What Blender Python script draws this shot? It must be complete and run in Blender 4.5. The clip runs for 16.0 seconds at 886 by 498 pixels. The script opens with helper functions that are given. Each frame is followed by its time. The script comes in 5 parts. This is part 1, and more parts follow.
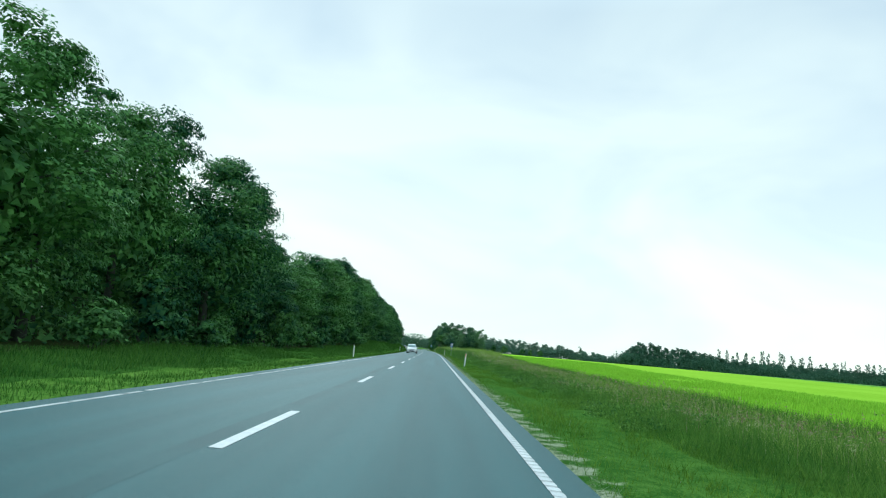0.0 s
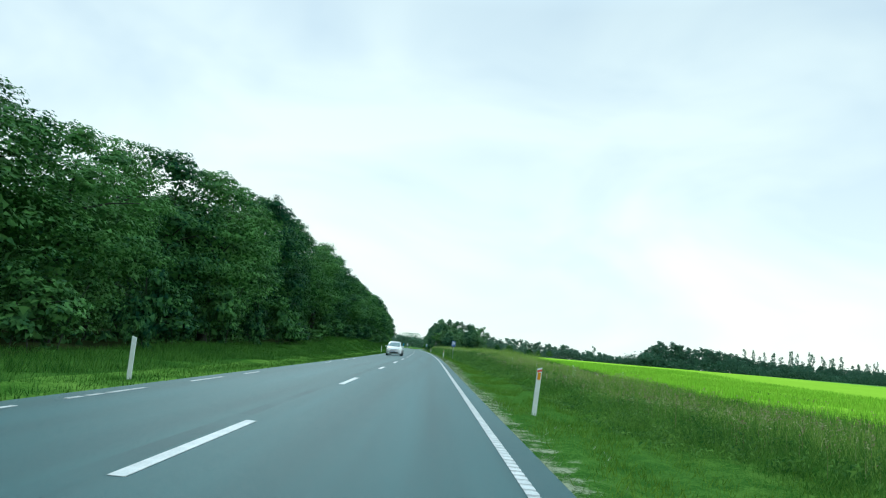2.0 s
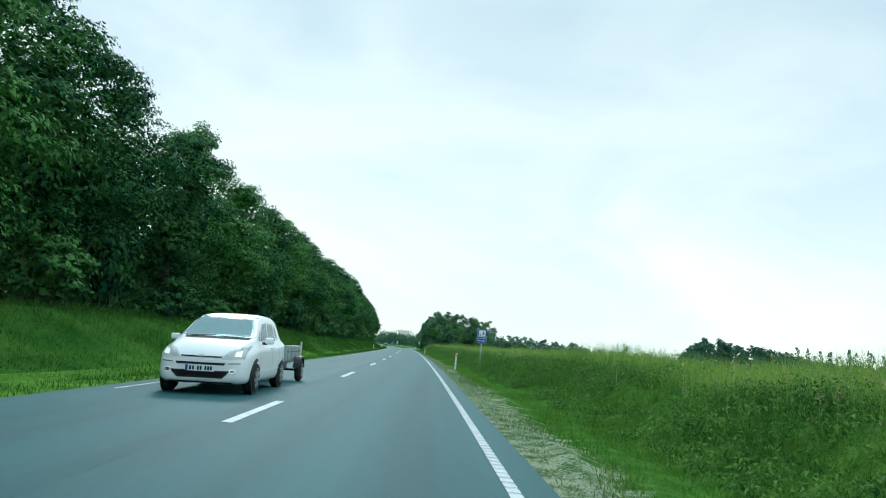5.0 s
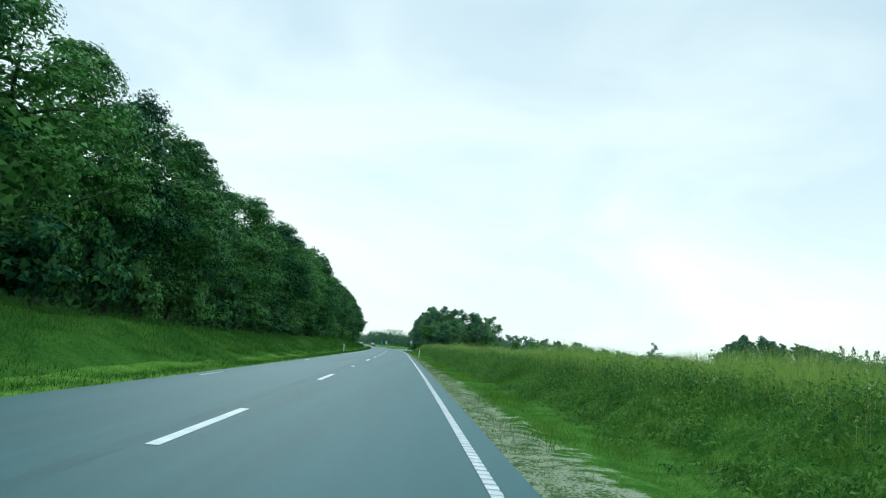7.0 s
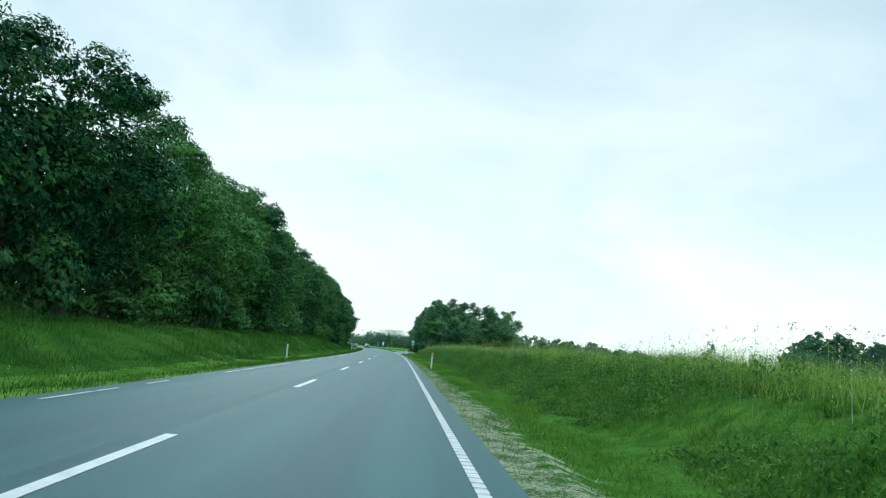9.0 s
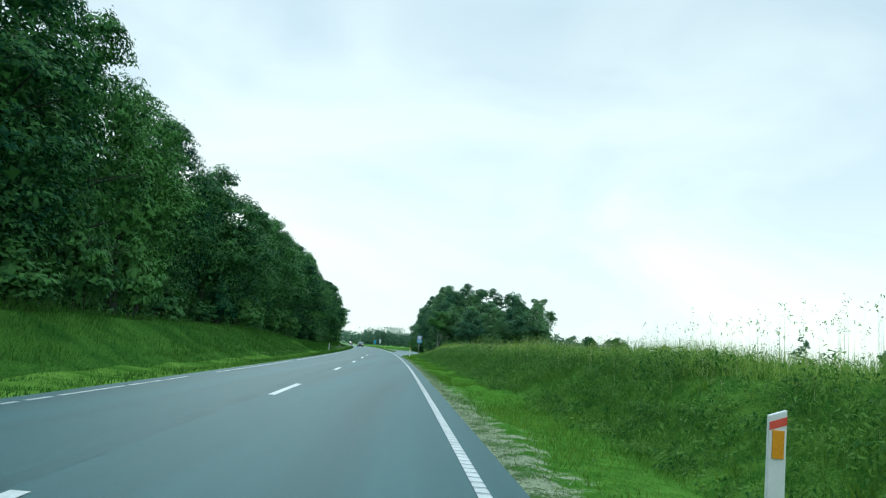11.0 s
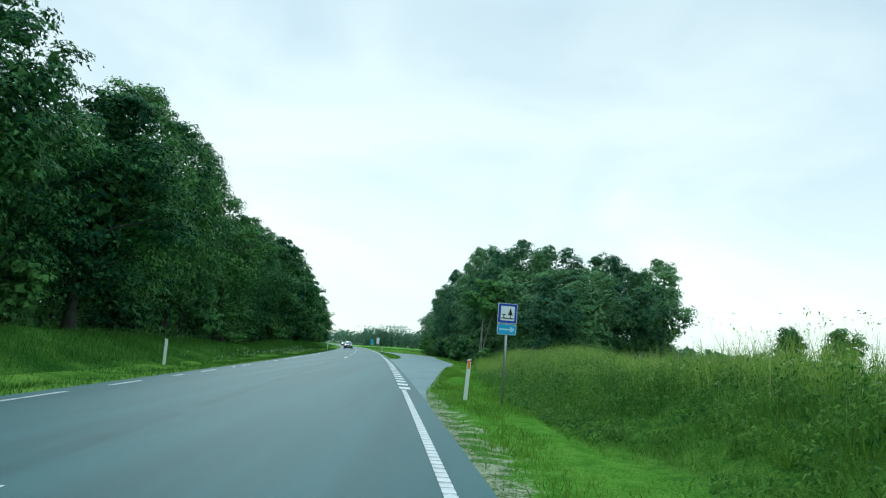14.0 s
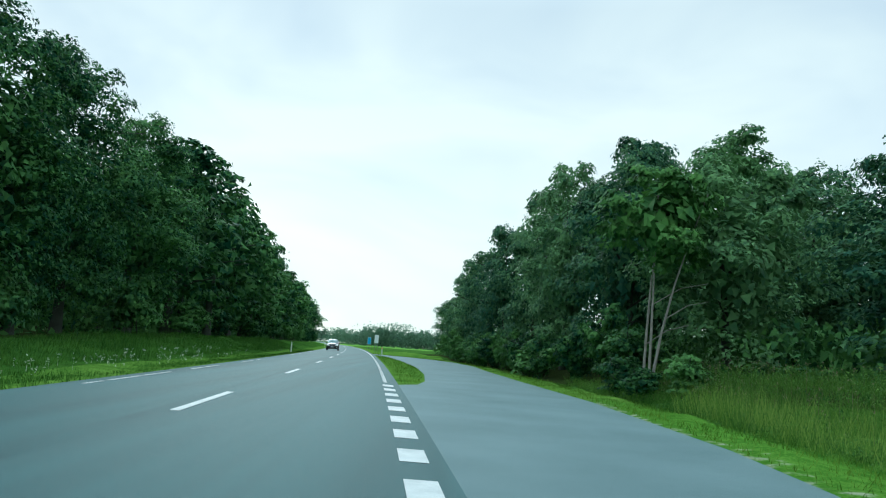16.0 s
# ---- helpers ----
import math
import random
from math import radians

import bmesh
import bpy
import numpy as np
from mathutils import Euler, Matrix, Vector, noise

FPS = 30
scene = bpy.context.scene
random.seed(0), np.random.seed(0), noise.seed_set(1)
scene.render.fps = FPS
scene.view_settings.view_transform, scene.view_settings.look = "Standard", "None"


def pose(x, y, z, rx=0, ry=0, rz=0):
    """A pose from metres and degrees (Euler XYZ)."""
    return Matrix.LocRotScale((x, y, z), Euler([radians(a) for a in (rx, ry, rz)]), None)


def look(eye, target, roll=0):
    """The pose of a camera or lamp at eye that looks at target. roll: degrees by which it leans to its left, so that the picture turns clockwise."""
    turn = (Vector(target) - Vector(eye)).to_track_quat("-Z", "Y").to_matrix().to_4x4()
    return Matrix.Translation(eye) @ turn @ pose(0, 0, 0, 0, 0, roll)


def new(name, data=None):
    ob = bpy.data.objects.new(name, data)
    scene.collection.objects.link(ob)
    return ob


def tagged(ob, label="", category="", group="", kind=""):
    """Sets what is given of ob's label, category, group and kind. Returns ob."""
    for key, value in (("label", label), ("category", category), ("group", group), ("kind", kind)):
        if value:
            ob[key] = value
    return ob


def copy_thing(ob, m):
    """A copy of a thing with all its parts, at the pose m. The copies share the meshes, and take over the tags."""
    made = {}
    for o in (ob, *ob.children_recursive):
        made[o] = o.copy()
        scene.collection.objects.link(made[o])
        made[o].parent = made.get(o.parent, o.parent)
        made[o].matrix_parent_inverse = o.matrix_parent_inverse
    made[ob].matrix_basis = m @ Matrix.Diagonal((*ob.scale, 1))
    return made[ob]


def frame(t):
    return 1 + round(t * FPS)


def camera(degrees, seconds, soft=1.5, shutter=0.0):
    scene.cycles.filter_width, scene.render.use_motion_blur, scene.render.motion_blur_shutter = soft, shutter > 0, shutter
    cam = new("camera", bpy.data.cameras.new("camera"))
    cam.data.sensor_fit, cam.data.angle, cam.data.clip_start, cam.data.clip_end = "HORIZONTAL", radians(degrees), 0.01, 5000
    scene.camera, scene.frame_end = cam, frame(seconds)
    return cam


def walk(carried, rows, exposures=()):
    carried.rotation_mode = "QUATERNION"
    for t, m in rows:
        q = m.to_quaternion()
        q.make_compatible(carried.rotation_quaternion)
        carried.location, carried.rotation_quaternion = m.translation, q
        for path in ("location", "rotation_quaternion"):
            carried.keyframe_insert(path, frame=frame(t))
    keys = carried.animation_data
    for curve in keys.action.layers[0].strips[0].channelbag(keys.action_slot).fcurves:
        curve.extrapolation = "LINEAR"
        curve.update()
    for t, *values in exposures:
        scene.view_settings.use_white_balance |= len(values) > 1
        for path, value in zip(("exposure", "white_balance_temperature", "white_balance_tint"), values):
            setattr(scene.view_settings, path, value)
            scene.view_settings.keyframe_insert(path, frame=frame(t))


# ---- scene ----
cam = camera(63.75, 16.0, soft=1.15)

# The road's centre line: curvature (1/m) at stations along it, from which heading and place follow.
STATION = [-20, 60, 120, 180, 240, 300, 360, 420, 480, 520, 700, 760]
CURVE = [1.44e-4, -0.64e-4, 2.19e-4, 1.92e-4, 0.0, 4.03e-4, 2.91e-4, 2.99e-4, 2.74e-4, 2.63e-4, 2.6e-4, 0.0]
SS = np.arange(-400.0, 4200.0, 1.0)
HH = np.cumsum(np.where(SS < -20, 0, np.where(SS > 760, 0, np.interp(SS, STATION, CURVE))))
XX, YY = np.cumsum(-np.sin(HH)), np.cumsum(np.cos(HH))
XX, YY = XX - np.interp(0, SS, XX), YY - np.interp(0, SS, YY)


def lay(s, d):
    """World x, y of a point s metres along the road and d metres to the right of its centre line."""
    h = np.interp(s, SS, HH)
    return np.interp(s, SS, XX) + d * np.cos(h), np.interp(s, SS, YY) + d * np.sin(h)


def heading(s):
    return math.degrees(np.interp(s, SS, HH))


# seconds, metres along the road, metres right of the centre line, yaw, pitch, lean
EYE = 1.264
ROWS = [
    (0.0, -7.82, 2.33, 0.16, 7.95, 4.86),
    (0.5, 4.01, 2.41, 0.04, 7.94, 4.84),
    (1.0, 15.83, 2.47, -0.07, 7.92, 4.83),
    (1.5, 28.02, 2.50, -0.10, 7.91, 4.84),
    (2.0, 38.98, 2.55, -0.14, 7.96, 4.85),
    (2.5, 50.73, 2.58, -0.23, 7.95, 4.84),
    (3.0, 62.47, 2.61, -0.32, 7.93, 4.80),
    (3.5, 74.98, 2.62, -0.46, 7.90, 4.75),
    (4.0, 87.53, 2.63, -0.58, 7.88, 4.71),
    (4.5, 98.83, 2.65, -0.62, 7.88, 4.72),
    (5.0, 110.14, 2.66, -0.63, 7.89, 4.74),
    (5.5, 121.84, 2.68, -0.65, 7.89, 4.69),
    (6.0, 133.56, 2.69, -0.90, 7.94, 4.60),
    (6.5, 145.30, 2.70, -1.04, 7.96, 4.52),
    (7.0, 157.07, 2.71, -1.30, 7.97, 4.45),
    (7.5, 168.87, 2.72, -1.31, 8.01, 4.36),
    (8.0, 180.93, 2.75, -1.30, 8.06, 4.27),
    (8.5, 193.04, 2.77, -1.31, 8.10, 4.19),
    (9.0, 205.43, 2.78, -1.35, 8.07, 4.14),
    (9.5, 217.14, 2.78, -1.42, 8.00, 4.12),
    (10.0, 229.34, 2.78, -1.47, 7.91, 4.06),
    (10.5, 241.61, 2.78, -1.39, 7.96, 3.99),
    (11.0, 253.94, 2.78, -1.37, 7.94, 3.93),
    (11.5, 266.32, 2.79, -1.43, 7.85, 3.85),
    (12.0, 278.75, 2.80, -1.34, 7.90, 3.80),
    (12.5, 291.16, 2.83, -1.26, 7.96, 3.77),
    (13.0, 303.46, 2.89, -1.20, 8.01, 3.73),
    (13.5, 315.85, 2.94, -1.16, 7.99, 3.69),
    (14.0, 328.25, 2.99, -1.10, 7.98, 3.67),
    (14.5, 340.66, 3.05, -0.98, 8.02, 3.70),
    (15.0, 353.15, 3.09, -0.92, 8.00, 3.76),
    (15.5, 365.68, 3.14, -0.93, 7.97, 3.85),
    (16.0, 378.09, 3.19, -0.98, 7.99, 3.93),
]
walk(cam, [(t, pose(*lay(s, d), EYE, 90 + pitch, 0, yaw) @ pose(0, 0, 0, 0, 0, lean)) for t, s, d, yaw, pitch, lean in ROWS],
     exposures=[(0.0, 0.05, 5250, -9), (16.0, 0.05, 5250, -9)])

# ---- sky and sun ----
SUN_AZ, SUN_EL = -14.0, 30.0     # degrees left of the road's start heading, above the horizon
world = bpy.data.worlds.new("world")
scene.world = world
world.use_nodes = True
wt = world.node_tree
wt.nodes.clear()
w_out = wt.nodes.new("ShaderNodeOutputWorld")
w_bg = wt.nodes.new("ShaderNodeBackground")
w_sky = wt.nodes.new("ShaderNodeTexSky")
w_sky.sky_type, w_sky.sun_disc = "NISHITA", False
w_sky.sun_elevation, w_sky.sun_rotation = radians(SUN_EL), radians(SUN_AZ)
w_geo = wt.nodes.new("ShaderNodeTexCoord")
w_map = wt.nodes.new("ShaderNodeMapping")
w_map.inputs["Scale"].default_value = (1.0, 1.0, 2.4)
w_n = wt.nodes.new("ShaderNodeTexNoise")
w_n.inputs["Scale"].default_value, w_n.inputs["Detail"].default_value, w_n.inputs["Roughness"].default_value = 2.3, 4.0, 0.5
w_n.inputs["Distortion"].default_value = 0.6
w_r = wt.nodes.new("ShaderNodeValToRGB")
w_r.color_ramp.elements[0].position, w_r.color_ramp.elements[0].color = 0.37, (0.82, 0.85, 0.91, 1)
w_r.color_ramp.elements[1].position, w_r.color_ramp.elements[1].color = 0.62, (1.02, 1.01, 0.99, 1)
w_sep = wt.nodes.new("ShaderNodeSeparateXYZ")
w_e = wt.nodes.new("ShaderNodeValToRGB")      # an overcast sky: pale at the horizon, brightest overhead
w_e.color_ramp.elements[1].position, w_e.color_ramp.elements[1].color = 1.0, (22.0, 22.6, 22.6, 1)
w_e.color_ramp.elements[0].position, w_e.color_ramp.elements[0].color = 0.0, (16.0, 14.6, 12.2, 1)
for at, colour in ((0.1, (15.2, 14.0, 12.2)), (0.24, (12.9, 12.1, 11.2)), (0.45, (10.4, 10.1, 9.9))):
    w_e.color_ramp.elements.new(at).color = (*colour, 1)
w_mul = wt.nodes.new("ShaderNodeMix")
w_mul.data_type, w_mul.blend_type = "RGBA", "MULTIPLY"
w_mul.inputs[0].default_value = 1.0
w_mix = wt.nodes.new("ShaderNodeMix")
w_mix.data_type = "RGBA"
w_mix.inputs[0].default_value = 0.96
wt.links.new(w_geo.outputs["Generated"], w_map.inputs["Vector"])
wt.links.new(w_geo.outputs["Generated"], w_sep.inputs[0])
wt.links.new(w_sep.outputs["Z"], w_e.inputs["Fac"])
wt.links.new(w_map.outputs["Vector"], w_n.inputs["Vector"])
wt.links.new(w_n.outputs["Fac"], w_r.inputs["Fac"])
wt.links.new(w_e.outputs["Color"], w_mul.inputs[6])
wt.links.new(w_r.outputs["Color"], w_mul.inputs[7])
wt.links.new(w_sky.outputs["Color"], w_mix.inputs[6])
wt.links.new(w_mul.outputs[2], w_mix.inputs[7])
wt.links.new(w_mix.outputs[2], w_bg.inputs["Color"])
w_bg.inputs["Strength"].default_value = 0.083
wt.links.new(w_bg.outputs["Background"], w_out.inputs["Surface"])

sun = new("sun", bpy.data.lights.new("sun", "SUN"))
sun.data.energy, sun.data.angle, sun.data.color = 0.9, radians(14), (1.0, 0.96, 0.88)
az, el = radians(SUN_AZ), radians(SUN_EL)
to_sun = Vector((math.sin(az) * math.cos(el), math.cos(az) * math.cos(el), math.sin(el)))
sun.matrix_world = look(to_sun * 200, (0, 0, 0))

# ---- materials ----


def material(name, dark, light, rough=0.8, scale=4.0, fine=40.0, bump=0.0, bump_scale=60.0, per_object=0.0, per_island=0.0, metal=0.0, gloss=0.3, glow=0.0, streak=False, sharp=0.2):
    """A surface whose colour wanders between two tones at two scales, with fine relief."""
    m = bpy.data.materials.new(name)
    m.use_nodes = True
    nt = m.node_tree
    bsdf = nt.nodes["Principled BSDF"]
    bsdf.inputs["Roughness"].default_value, bsdf.inputs["Metallic"].default_value = rough, metal
    bsdf.inputs["Specular IOR Level"].default_value = gloss
    tc = nt.nodes.new("ShaderNodeTexCoord")
    n1, n2 = nt.nodes.new("ShaderNodeTexNoise"), nt.nodes.new("ShaderNodeTexNoise")
    n1.inputs["Scale"].default_value, n1.inputs["Detail"].default_value = scale, 3.0
    n2.inputs["Scale"].default_value, n2.inputs["Detail"].default_value = fine, 3.0
    for n in (n1, n2):
        nt.links.new(tc.outputs["Object"], n.inputs["Vector"])
    if streak:                                   # drawn out along the road, like wheel tracks
        along = nt.nodes.new("ShaderNodeMapping")
        along.inputs["Scale"].default_value = (5.0, 0.12, 1.0)
        nt.links.new(tc.outputs["Object"], along.inputs["Vector"])
        nt.links.new(along.outputs["Vector"], n1.inputs["Vector"])
    add = nt.nodes.new("ShaderNodeMath")
    add.operation = "MULTIPLY_ADD"
    add.inputs[1].default_value = 0.55
    nt.links.new(n1.outputs["Fac"], add.inputs[0])
    half = nt.nodes.new("ShaderNodeMath")
    half.operation = "MULTIPLY"
    half.inputs[1].default_value = 0.45
    nt.links.new(n2.outputs["Fac"], half.inputs[0])
    nt.links.new(half.outputs[0], add.inputs[2])
    fac = add.outputs[0]
    for weight, node, socket in ((per_object, "ShaderNodeObjectInfo", "Random"), (per_island, "ShaderNodeNewGeometry", "Random Per Island")):
        if weight:
            info = nt.nodes.new(node)
            shift = nt.nodes.new("ShaderNodeMath")
            shift.operation = "SUBTRACT"
            shift.inputs[1].default_value = 0.5
            nt.links.new(info.outputs[socket], shift.inputs[0])
            put = nt.nodes.new("ShaderNodeMath")
            put.operation = "MULTIPLY_ADD"
            put.inputs[1].default_value = weight
            nt.links.new(shift.outputs[0], put.inputs[0])
            nt.links.new(fac, put.inputs[2])
            fac = put.outputs[0]
    ramp = nt.nodes.new("ShaderNodeValToRGB")
    ramp.color_ramp.elements[0].position, ramp.color_ramp.elements[0].color = 0.5 - sharp, (*dark, 1)
    ramp.color_ramp.elements[1].position, ramp.color_ramp.elements[1].color = 0.5 + sharp, (*light, 1)
    nt.links.new(fac, ramp.inputs["Fac"])
    nt.links.new(ramp.outputs["Color"], bsdf.inputs["Base Color"])
    if bump:
        n3, b = nt.nodes.new("ShaderNodeTexNoise"), nt.nodes.new("ShaderNodeBump")
        n3.inputs["Scale"].default_value, n3.inputs["Detail"].default_value = bump_scale, 4.0
        nt.links.new(tc.outputs["Object"], n3.inputs["Vector"])
        nt.links.new(n3.outputs["Fac"], b.inputs["Height"])
        b.inputs["Strength"].default_value, b.inputs["Distance"].default_value = bump, 0.02
        nt.links.new(b.outputs["Normal"], bsdf.inputs["Normal"])
    if glow:
        nt.links.new(ramp.outputs["Color"], bsdf.inputs["Emission Color"])
        bsdf.inputs["Emission Strength"].default_value = glow
    return m


def leafy(name, dark, light, passes=0.25, per_island=0.5, per_object=0.3, scale=0.35):
    """Thin green leaves: they let part of the light through."""
    m = material(name, dark, light, rough=0.6, scale=scale, fine=1.4, per_object=per_object, per_island=per_island, gloss=0.06)
    nt = m.node_tree
    bsdf, out = nt.nodes["Principled BSDF"], nt.nodes["Material Output"]
    tl, mix = nt.nodes.new("ShaderNodeBsdfTranslucent"), nt.nodes.new("ShaderNodeMixShader")
    ramp = [n for n in nt.nodes if n.type == "VALTORGB"][0]
    nt.links.new(ramp.outputs["Color"], tl.inputs["Color"])
    mix.inputs[0].default_value = passes
    nt.links.new(bsdf.outputs[0], mix.inputs[1])
    nt.links.new(tl.outputs[0], mix.inputs[2])
    nt.links.new(mix.outputs[0], out.inputs["Surface"])
    return m


M_LEAF = leafy("leaf_green", (0.012, 0.054, 0.028), (0.125, 0.262, 0.066), 0.16, 0.25)
# Copse leaves are lightened and blued; the colour carries the aerial haze.
M_LEAF_COPSE_HAZED = leafy("copse_leaf_hazed", (0.03, 0.09, 0.055), (0.165, 0.3, 0.115), 0.22, 0.25)
# Two distant leaf tones with haze mixed into the base colour.
M_LEAF_FAR_HAZED = leafy("leaf_far_hazed", (0.06, 0.13, 0.085), (0.14, 0.24, 0.135), 0.35, 0.25)
M_LEAF_HAZE = leafy("horizon_leaf_hazed", (0.085, 0.16, 0.115), (0.165, 0.265, 0.17), 0.35, 0.25)
M_BARK = material("bark", (0.028, 0.034, 0.026), (0.066, 0.078, 0.058), 0.95, 3, 30, 0.6, 25)
M_BARK_PALE = material("bark_pale", (0.2, 0.19, 0.17), (0.36, 0.34, 0.3), 0.9, 3, 30, 0.5, 25)
M_GRASS = material("grass_ground", (0.022, 0.068, 0.012), (0.1, 0.19, 0.035), 0.95, 0.8, 14.0, 1.0, 22, gloss=0.0, sharp=0.12)
M_MOWN = material("mown_grass", (0.05, 0.125, 0.016), (0.16, 0.28, 0.045), 0.95, 0.7, 14.0, 1.0, 28, gloss=0.0, sharp=0.12)
M_FIELD = material("crop_field", (0.24, 0.43, 0.025), (0.33, 0.54, 0.045), 0.9, 0.05, 1.2, 0.5, 5, gloss=0.0)
M_FIELD_FAR = material("pasture", (0.12, 0.26, 0.04), (0.2, 0.36, 0.08), 0.9, 0.02, 0.4, gloss=0.0)
# Left bank soil, a tone below the rough grass: tree shade painted in.
M_BANK = material("bank_ground_shaded", (0.022, 0.068, 0.011), (0.08, 0.165, 0.026), 0.95, 0.5, 9.0, 0.9, 18, gloss=0.0, sharp=0.13)
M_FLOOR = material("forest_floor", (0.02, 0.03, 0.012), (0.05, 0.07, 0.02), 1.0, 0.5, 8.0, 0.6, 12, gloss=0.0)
M_BLADE = leafy("grass_blade", (0.056, 0.135, 0.013), (0.17, 0.28, 0.037), 0.5, 0.3, 0.0, 0.25)
M_BLADE_TALL = leafy("tall_grass_blade", (0.044, 0.124, 0.017), (0.155, 0.275, 0.047), 0.45, 0.35, 0.0, 0.2)
M_CREST = leafy("ripening_grass_blade", (0.14, 0.26, 0.04), (0.33, 0.44, 0.095), 0.48, 0.4, 0.0, 0.25)
M_CROP = leafy("crop_blade", (0.2, 0.38, 0.025), (0.34, 0.56, 0.05), 0.4, 0.4, 0.0, 0.2)
# Left-side grass; its dark tone puts the wood's shade into the colour.
M_GRASS_SHADED = leafy("shaded_bank_grass", (0.03, 0.09, 0.013), (0.095, 0.2, 0.03), 0.3, 0.6, 0.0, 0.2)
M_WEED = leafy("weed_leaves", (0.028, 0.098, 0.022), (0.19, 0.33, 0.06), 0.4, 0.3, 0.0, 0.9)
M_STRAW = leafy("seed_heads", (0.24, 0.26, 0.1), (0.46, 0.46, 0.24), 0.3, 0.7, 0.0)
M_HAZE = leafy("brown_seed_heads", (0.2, 0.16, 0.09), (0.36, 0.3, 0.19), 0.3, 0.7, 0.0)
M_DRY = leafy("dry_cuttings", (0.1, 0.15, 0.065), (0.4, 0.43, 0.3), 0.2, 0.8, 0.0)
M_FLOWER = leafy("white_umbels", (0.5, 0.52, 0.42), (0.8, 0.8, 0.72), 0.3, 0.6, 0.0)
M_ASPHALT = material("asphalt", (0.013, 0.054, 0.058), (0.036, 0.118, 0.126), 0.64, 0.22, 60.0, 0.35, 180, gloss=0.29, streak=True)
M_LAYBY = material("old_asphalt", (0.09, 0.148, 0.155), (0.165, 0.236, 0.246), 0.72, 0.4, 50.0, 0.4, 150, gloss=0.25)
M_SEAM = material("sealed_seam", (0.012, 0.047, 0.051), (0.031, 0.1, 0.107), 0.65, 0.35, 30.0, 0.3, 150, gloss=0.27)
M_PAINT = material("road_paint", (0.42, 0.44, 0.44), (0.7, 0.71, 0.7), 0.6, 3.0, 50.0, 0.3, 120)
M_PAINT_WORN = material("worn_road_paint", (0.2, 0.21, 0.21), (0.75, 0.76, 0.75), 0.7, 1.2, 20.0, 0.3, 120)


def verge_material():
    """Verge seen from the asphalt outwards: dry cuttings, mown grass, then rough grass; the zones fray into each other."""
    m = bpy.data.materials.new("verge_ground")
    m.use_nodes = True
    nt = m.node_tree
    bsdf = nt.nodes["Principled BSDF"]
    bsdf.inputs["Roughness"].default_value, bsdf.inputs["Specular IOR Level"].default_value = 0.95, 0.0
    tc = nt.nodes.new("ShaderNodeTexCoord")

    def noise(scale, detail=3.0):
        n = nt.nodes.new("ShaderNodeTexNoise")
        n.inputs["Scale"].default_value, n.inputs["Detail"].default_value = scale, detail
        nt.links.new(tc.outputs["Object"], n.inputs["Vector"])
        return n.outputs["Fac"]

    def value(name):
        n = nt.nodes.new("ShaderNodeAttribute")
        n.attribute_name = name
        return n.outputs["Fac"]

    def sum_(a, b, k, c=0.0):                    # a + k * b + c
        n = nt.nodes.new("ShaderNodeMath")
        n.operation = "MULTIPLY_ADD"
        nt.links.new(b, n.inputs[0])
        n.inputs[1].default_value = k
        nt.links.new(a, n.inputs[2])
        o = nt.nodes.new("ShaderNodeMath")
        o.operation = "ADD"
        nt.links.new(n.outputs[0], o.inputs[0])
        o.inputs[1].default_value = c
        return o.outputs[0]

    def step(a, lo, hi):
        n = nt.nodes.new("ShaderNodeMapRange")
        n.interpolation_type = "SMOOTHSTEP"
        nt.links.new(a, n.inputs["Value"])
        n.inputs["From Min"].default_value, n.inputs["From Max"].default_value = lo, hi
        return n.outputs["Result"]

    def mix(fac, a, b):
        n = nt.nodes.new("ShaderNodeMix")
        n.data_type = "RGBA"
        nt.links.new(fac, n.inputs[0])
        for at, c in ((6, a), (7, b)):
            if isinstance(c, tuple):
                n.inputs[at].default_value = (*c, 1)
            else:
                nt.links.new(c, n.inputs[at])
        return n.outputs[2]

    broad, mid, fine = noise(0.55), noise(2.6), noise(24.0, 4.0)
    out = sum_(value("out"), broad, 1.6, -0.8)
    grain = step(sum_(fine, mid, 0.8, -0.4), 0.3, 0.7)
    straw = mix(step(sum_(fine, mid, 0.8, -0.4), 0.38, 0.62), (0.07, 0.115, 0.04), (0.29, 0.32, 0.21))
    mown = mix(step(value("along"), 235.0, 285.0), mix(grain, (0.036, 0.098, 0.015), (0.09, 0.18, 0.03)), mix(grain, (0.054, 0.138, 0.015), (0.115, 0.235, 0.032)))
    rough = mix(grain, (0.03, 0.088, 0.012), (0.1, 0.185, 0.03))
    colour = mix(step(out, 2.0, 3.3), mown, rough)
    dry = sum_(sum_(value("strip"), value("out"), -1.0), mid, 2.4, -1.3)
    colour = mix(step(dry, -0.12, 0.3), colour, straw)
    nt.links.new(colour, bsdf.inputs["Base Color"])
    b = nt.nodes.new("ShaderNodeBump")
    nt.links.new(fine, b.inputs["Height"])
    b.inputs["Strength"].default_value, b.inputs["Distance"].default_value = 0.9, 0.03
    nt.links.new(b.outputs["Normal"], bsdf.inputs["Normal"])
    return m


M_VERGE = verge_material()
M_WHITE = material("white_plastic", (0.68, 0.69, 0.68), (0.82, 0.83, 0.82), 0.5, 3.0, 30.0)
M_AMBER = material("amber_reflector", (0.65, 0.26, 0.01), (0.85, 0.38, 0.02), 0.25, 8, 60, gloss=0.6)
M_RED = material("red_band", (0.6, 0.06, 0.04), (0.75, 0.12, 0.08), 0.4, 6, 40)
M_BLACK = material("black_plastic", (0.01, 0.01, 0.01), (0.025, 0.025, 0.027), 0.5, 5, 40)
